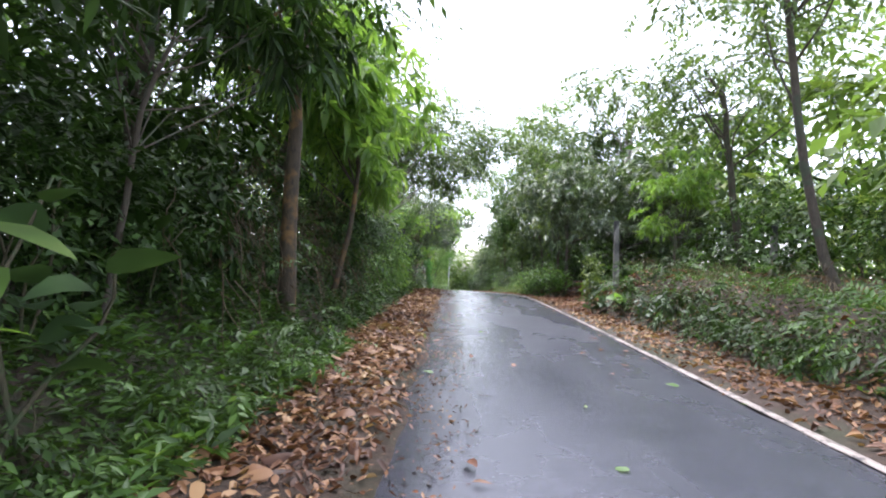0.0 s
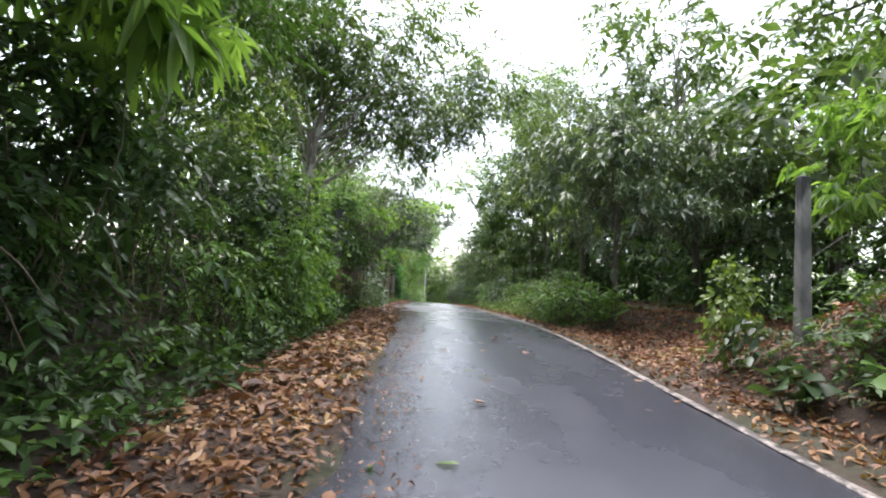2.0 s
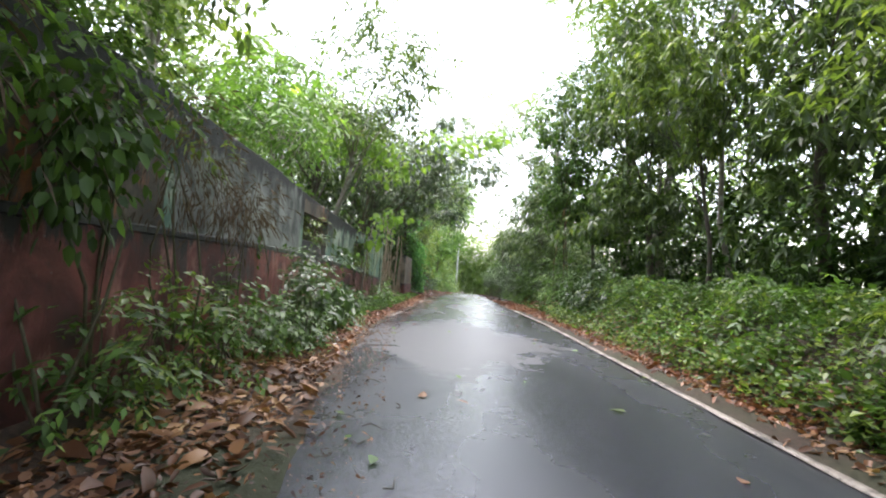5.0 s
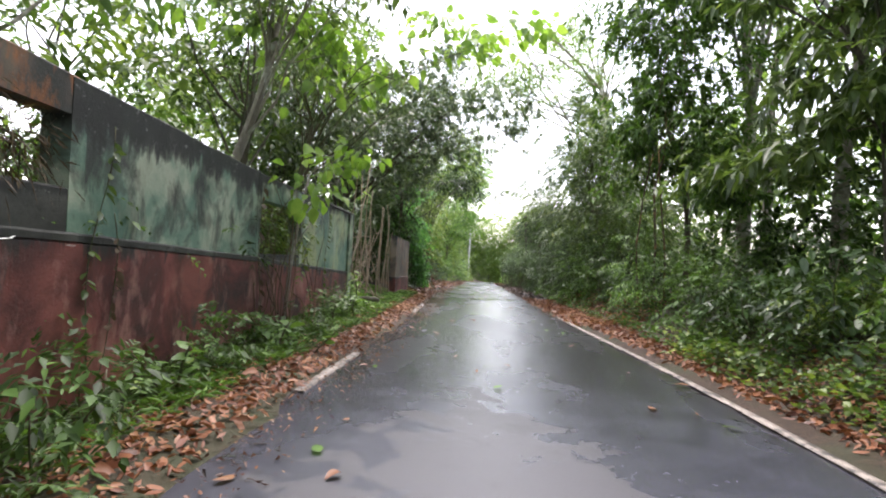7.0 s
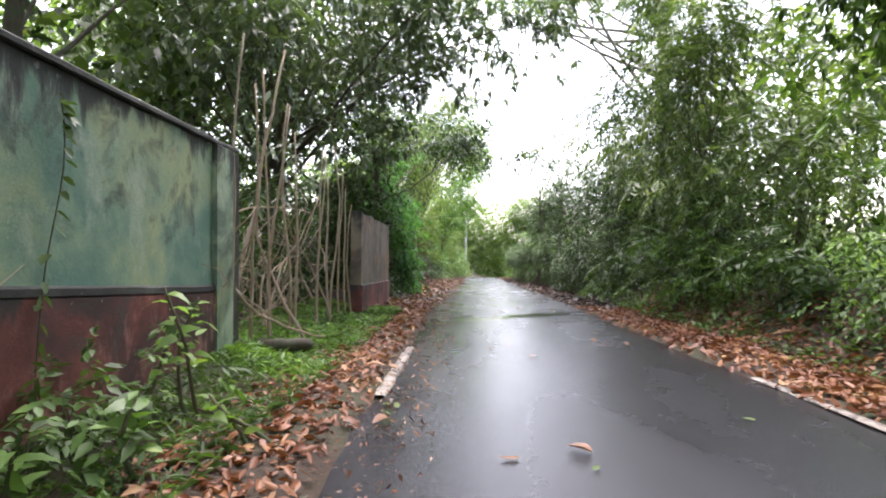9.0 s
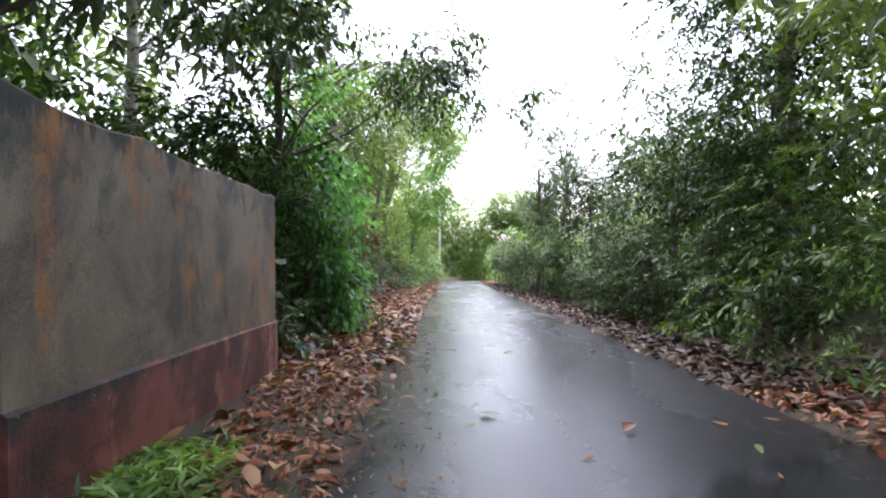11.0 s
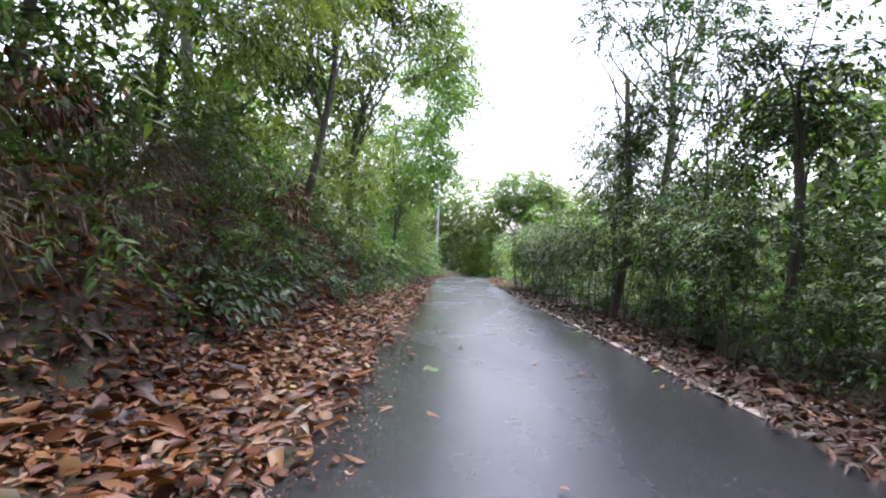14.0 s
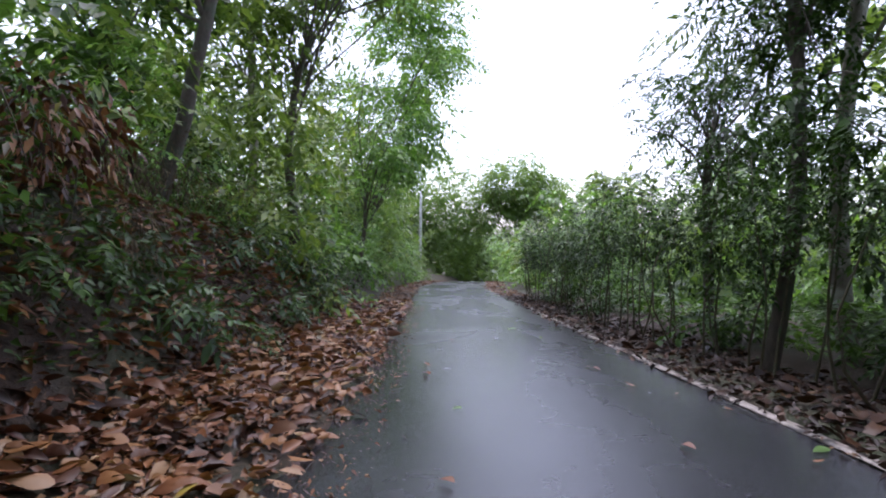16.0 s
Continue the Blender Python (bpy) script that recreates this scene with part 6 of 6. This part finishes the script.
cover("ground_cover", "shaded weeds on the bank", 3000, 46, 57, 0.9, 2.4, 0.1, 0.45, LEAF_DARK_SHADED, 72, high=0.15)
cover("ground_cover", "weeds on the leafy bank", 9000, 50, 70, -3.2, -1.5, 0.11, 0.45, LEAF_MID, 68, high=0.15)
cover("ground_cover", "grass beyond the sapling fence", 14000, 57, 90, 1.8, 8.0, 0.26, 0.2, LEAF_MID, 69, high=0.1)
cover("ground_cover", "weeds under the shrubs", 9000, 5, 22, -2.6, -1.0, 0.12, 0.45, LEAF_DARK_SHADED, 70, high=0.25)

# ---- single leaves and twigs on the asphalt ----
shapes = []
for i in range(6):
    g = np.random.default_rng(820 + i)
    v, f = blades(g, np.zeros((1, 3)), np.array([[1.0, 0, 0.05]]), 0.13, (0.34, 0.5, 0.42, 0.6, 0.3, 0.5)[i], 0.12, (0.5, -0.3, 0.2, 0.6, -0.5, 0.1)[i], 2, 0.1)
    me = shaded(tri_mesh("fallen_leaf", v, f))
    me.materials.append((DRY, DRY, LEAF_YELLOW, DRY_DARK, DRY, LEAF_BRIGHT)[i])
    shapes.append(me)
rng = random.Random(31)
for i in range(230):
    y = rng.uniform(1.0, 66)
    u = rng.random() ** (2.2 if i % 3 else 1.0)
    l, r_ = float(road_left(y)), float(road_right(y))
    x = l + 0.1 + (r_ - l - 0.25) * u if i % 4 else r_ - 0.15 - 0.8 * u
    ob = new("fallen_leaf", shapes[rng.randrange(6)])
    k = rng.uniform(0.5, 1.15)
    ob.matrix_basis = pose(x, y, float(road_z(y)) + 0.026, rng.uniform(-8, 8), rng.uniform(-8, 8), rng.uniform(0, 360)) @ Matrix.Diagonal((k, k, k, 1))
    tagged(ob, "single fallen leaf lying on the wet asphalt", "leaf", "leaves on the road")
pieces, g = [], np.random.default_rng(32)
for i in range(420):
    y = g.uniform(0.5, 66)
    x = float(road_left(y)) + abs(g.normal(0.1, 0.28))
    a, L = g.uniform(0, 6.28), g.uniform(0.03, 0.22)
    z = float(road_z(y)) + 0.02
    pieces.append(tube(bent(g, (x, y, z), (x + L * math.cos(a), y + L * math.sin(a), z + 0.004), 0.05, 4, 2.0), np.linspace(0.0045, 0.002, 4), 4))
v, f = join(pieces)
tagged(put_mesh("twig_litter", tri_mesh("twig_litter", v, f), BARK), "small dark twigs scattered along the asphalt edge", "twigs", kind="stuff")

# ---- flowers ----


def flower(name, at, size, mat, label, group, seed):
    """Five petals round a short throat."""
    g = np.random.default_rng(seed)
    n = 5
    a = np.arange(n) * 2 * np.pi / n
    lean = g.normal(0, 0.3, 2)
    way = np.stack([np.cos(a) + lean[0], np.sin(a) + lean[1], np.full(n, 0.35)], -1)
    v, f = blades(g, np.zeros((n, 3)), way, size, 0.55, 0.2, 0.2, 1, 0.1)
    ob = put_mesh(name, tri_mesh(name, v, f), mat)
    ob.location = at
    return tagged(ob, label, "flower", group)


def petal_material(name, colour):
    m, nt, bsdf, out = material(name)
    f = noise_fac(nt, coords(nt), 60.0, 2.0)
    nt.links.new(mix_color(nt, f, colour, tuple(c * 0.8 for c in colour)), bsdf.inputs["Base Color"])
    bsdf.inputs["Roughness"].default_value = 0.6
    return m


WHITE_PETAL, BLUE_PETAL = petal_material("white_petal", (0.8, 0.8, 0.76)), petal_material("violet_petal", (0.09, 0.06, 0.5))
rng = random.Random(64)
for i in range(30):
    y = rng.uniform(26.2, 30.0)
    x = wall_x(y) + 0.55 + rng.uniform(-0.2, 0.35)
    flower("flower", (x, y, float(road_z(y)) + rng.uniform(0.5, 1.1)), rng.uniform(0.025, 0.04), WHITE_PETAL, "small white five-petalled flower on the shrub by the wall", "white flowers", 640 + i)
for i in range(10):
    y = rng.uniform(26.2, 28.6)
    x = float(road_left(y)) - rng.uniform(-0.05, 0.3)
    flower("flower", (x, y, float(land(x, y)) + 0.04), rng.uniform(0.025, 0.035), WHITE_PETAL, "fallen white flower on the verge", "white flowers", 690 + i)
for i in range(11):
    y = rng.uniform(15.8, 18.0)
    flower("flower", (-1.55 + rng.uniform(-0.25, 0.2), y, float(road_z(y)) + rng.uniform(1.4, 3.0)), 0.035, BLUE_PETAL, "violet-blue creeper flower on the roadside bush", "blue flowers", 720 + i)

# ---- rubbish and stones at the foot of the creepers ----
g = np.random.default_rng(15)
bm = bmesh.new()
bmesh.ops.create_icosphere(bm, subdivisions=2, radius=0.07)
for v in bm.verts:
    v.co += Vector(g.normal(0, 0.014, 3))
    v.co.z *= 0.55
PLASTIC, nt, bsdf, out = material("blue_plastic_film")
f = noise_fac(nt, coords(nt), 30.0, 3.0)
nt.links.new(ramp(nt, f, [(0.3, (0.02, 0.14, 0.42)), (0.7, (0.05, 0.3, 0.65))]), bsdf.inputs["Base Color"])
bsdf.inputs["Roughness"].default_value = 0.3
bag = part("plastic_bag", bm, PLASTIC)
bag.location = (-1.4, 47.72, float(land(-1.4, 47.72)) + 0.04)
tagged(bag, "crumpled blue plastic bag among the leaves", "rubbish")
for i in range(5):
    bm = bmesh.new()
    bmesh.ops.create_icosphere(bm, subdivisions=2, radius=0.06 + 0.02 * (i % 3))
    for v in bm.verts:
        v.co += Vector(g.normal(0, 0.009, 3))
        v.co.z *= 0.7
    x, y = -1.5 + 0.09 * i, 48.05 - 0.13 * i * (-1) ** i
    st = part("stone", bm, PALE_PAINT if i == 0 else CONCRETE)
    st.location = (x, y, float(land(x, y)) + 0.03)
    tagged(st, "grey stone half sunk in the leaf litter", "stone", "stones")

# ---- overhead cable ----
top = pz + 8.3
pts = []
for t in np.linspace(0, 1, 40):
    y = 104 + (30 - 104) * t
    x = 1.3 + (-3.2 - 1.3) * t
    pts.append((x, y, top + (float(road_z(30)) + 7.6 - top) * t - 5.2 * t * (1 - t)))
v, f = tube(pts, np.full(40, 0.012), 5)
RUBBER, nt, bsdf, out = material("black_cable_sheath")
f2 = noise_fac(nt, coords(nt), 20.0, 2.0)
nt.links.new(ramp(nt, f2, [(0.3, (0.015, 0.015, 0.015)), (0.7, (0.04, 0.04, 0.04))]), bsdf.inputs["Base Color"])
tagged(put_mesh("overhead_cable", tri_mesh("overhead_cable", v, f), RUBBER), "thin black overhead cable strung to the utility pole", "cable")

# ---- large pale leaf beside the start ----
sprig = thing("broadleaf_sapling", (-1.72, 1.92, float(land(-1.72, 1.92))), "sapling stem with large smooth pale green leaves", "plant", "broadleaf weeds")
g = np.random.default_rng(5)
v, f = tube(bent(g, (0, 0, -0.05), (0.05, 0.0, 1.12), 0.02, 6, 0.4), np.linspace(0.012, 0.006, 6), 6)
put_mesh("stalk", shaded(tri_mesh("stalk", v, f)), STEM, sprig)
for p0, way, size in (((0.06, 0, 1.14), (1.0, 0.1, -0.25), 0.34), ((0.05, 0, 0.98), (0.7, -0.5, -0.2), 0.24), ((0.04, 0, 0.9), (-0.5, 0.6, 0.1), 0.26), ((0.04, 0, 0.75), (0.6, 0.5, 0.0), 0.2)):
    v, f = blades(g, np.array([p0]), np.array([way]), size, 0.62, 0.25, 0.15, 2, 0.2)
    put_mesh("leaf", shaded(tri_mesh("leaf", v, f)), LEAF_SOFT, sprig)

# ---- roots and dead stems hanging down the bank ----
pieces, g = [], np.random.default_rng(44)
for i in range(170):
    far_bank = i % 3 == 0
    y = g.uniform(52, 61) if far_bank else g.uniform(4.5, 14)
    x = float(road_left(y)) - (g.uniform(1.6, 2.3) if far_bank else g.uniform(1.45, 2.2))
    z = float(land(x, y)) + g.uniform(0.3, 1.1)
    drop = g.uniform(0.3, 1.0)
    end = (x + g.uniform(0.05, 0.35), y + g.normal(0, 0.15), max(z - drop, float(land(x + 0.2, y)) + 0.02))
    pieces.append(tube(bent(g, (x, y, z), end, -0.1, 5, 1.5), np.linspace(g.uniform(0.003, 0.009), 0.002, 5), 4))
v, f = join(pieces)
tagged(put_mesh("hanging_roots", tri_mesh("hanging_roots", v, f), DEAD_VINE), "brown roots and dead stems hanging down the earth bank", "roots", kind="stuff")
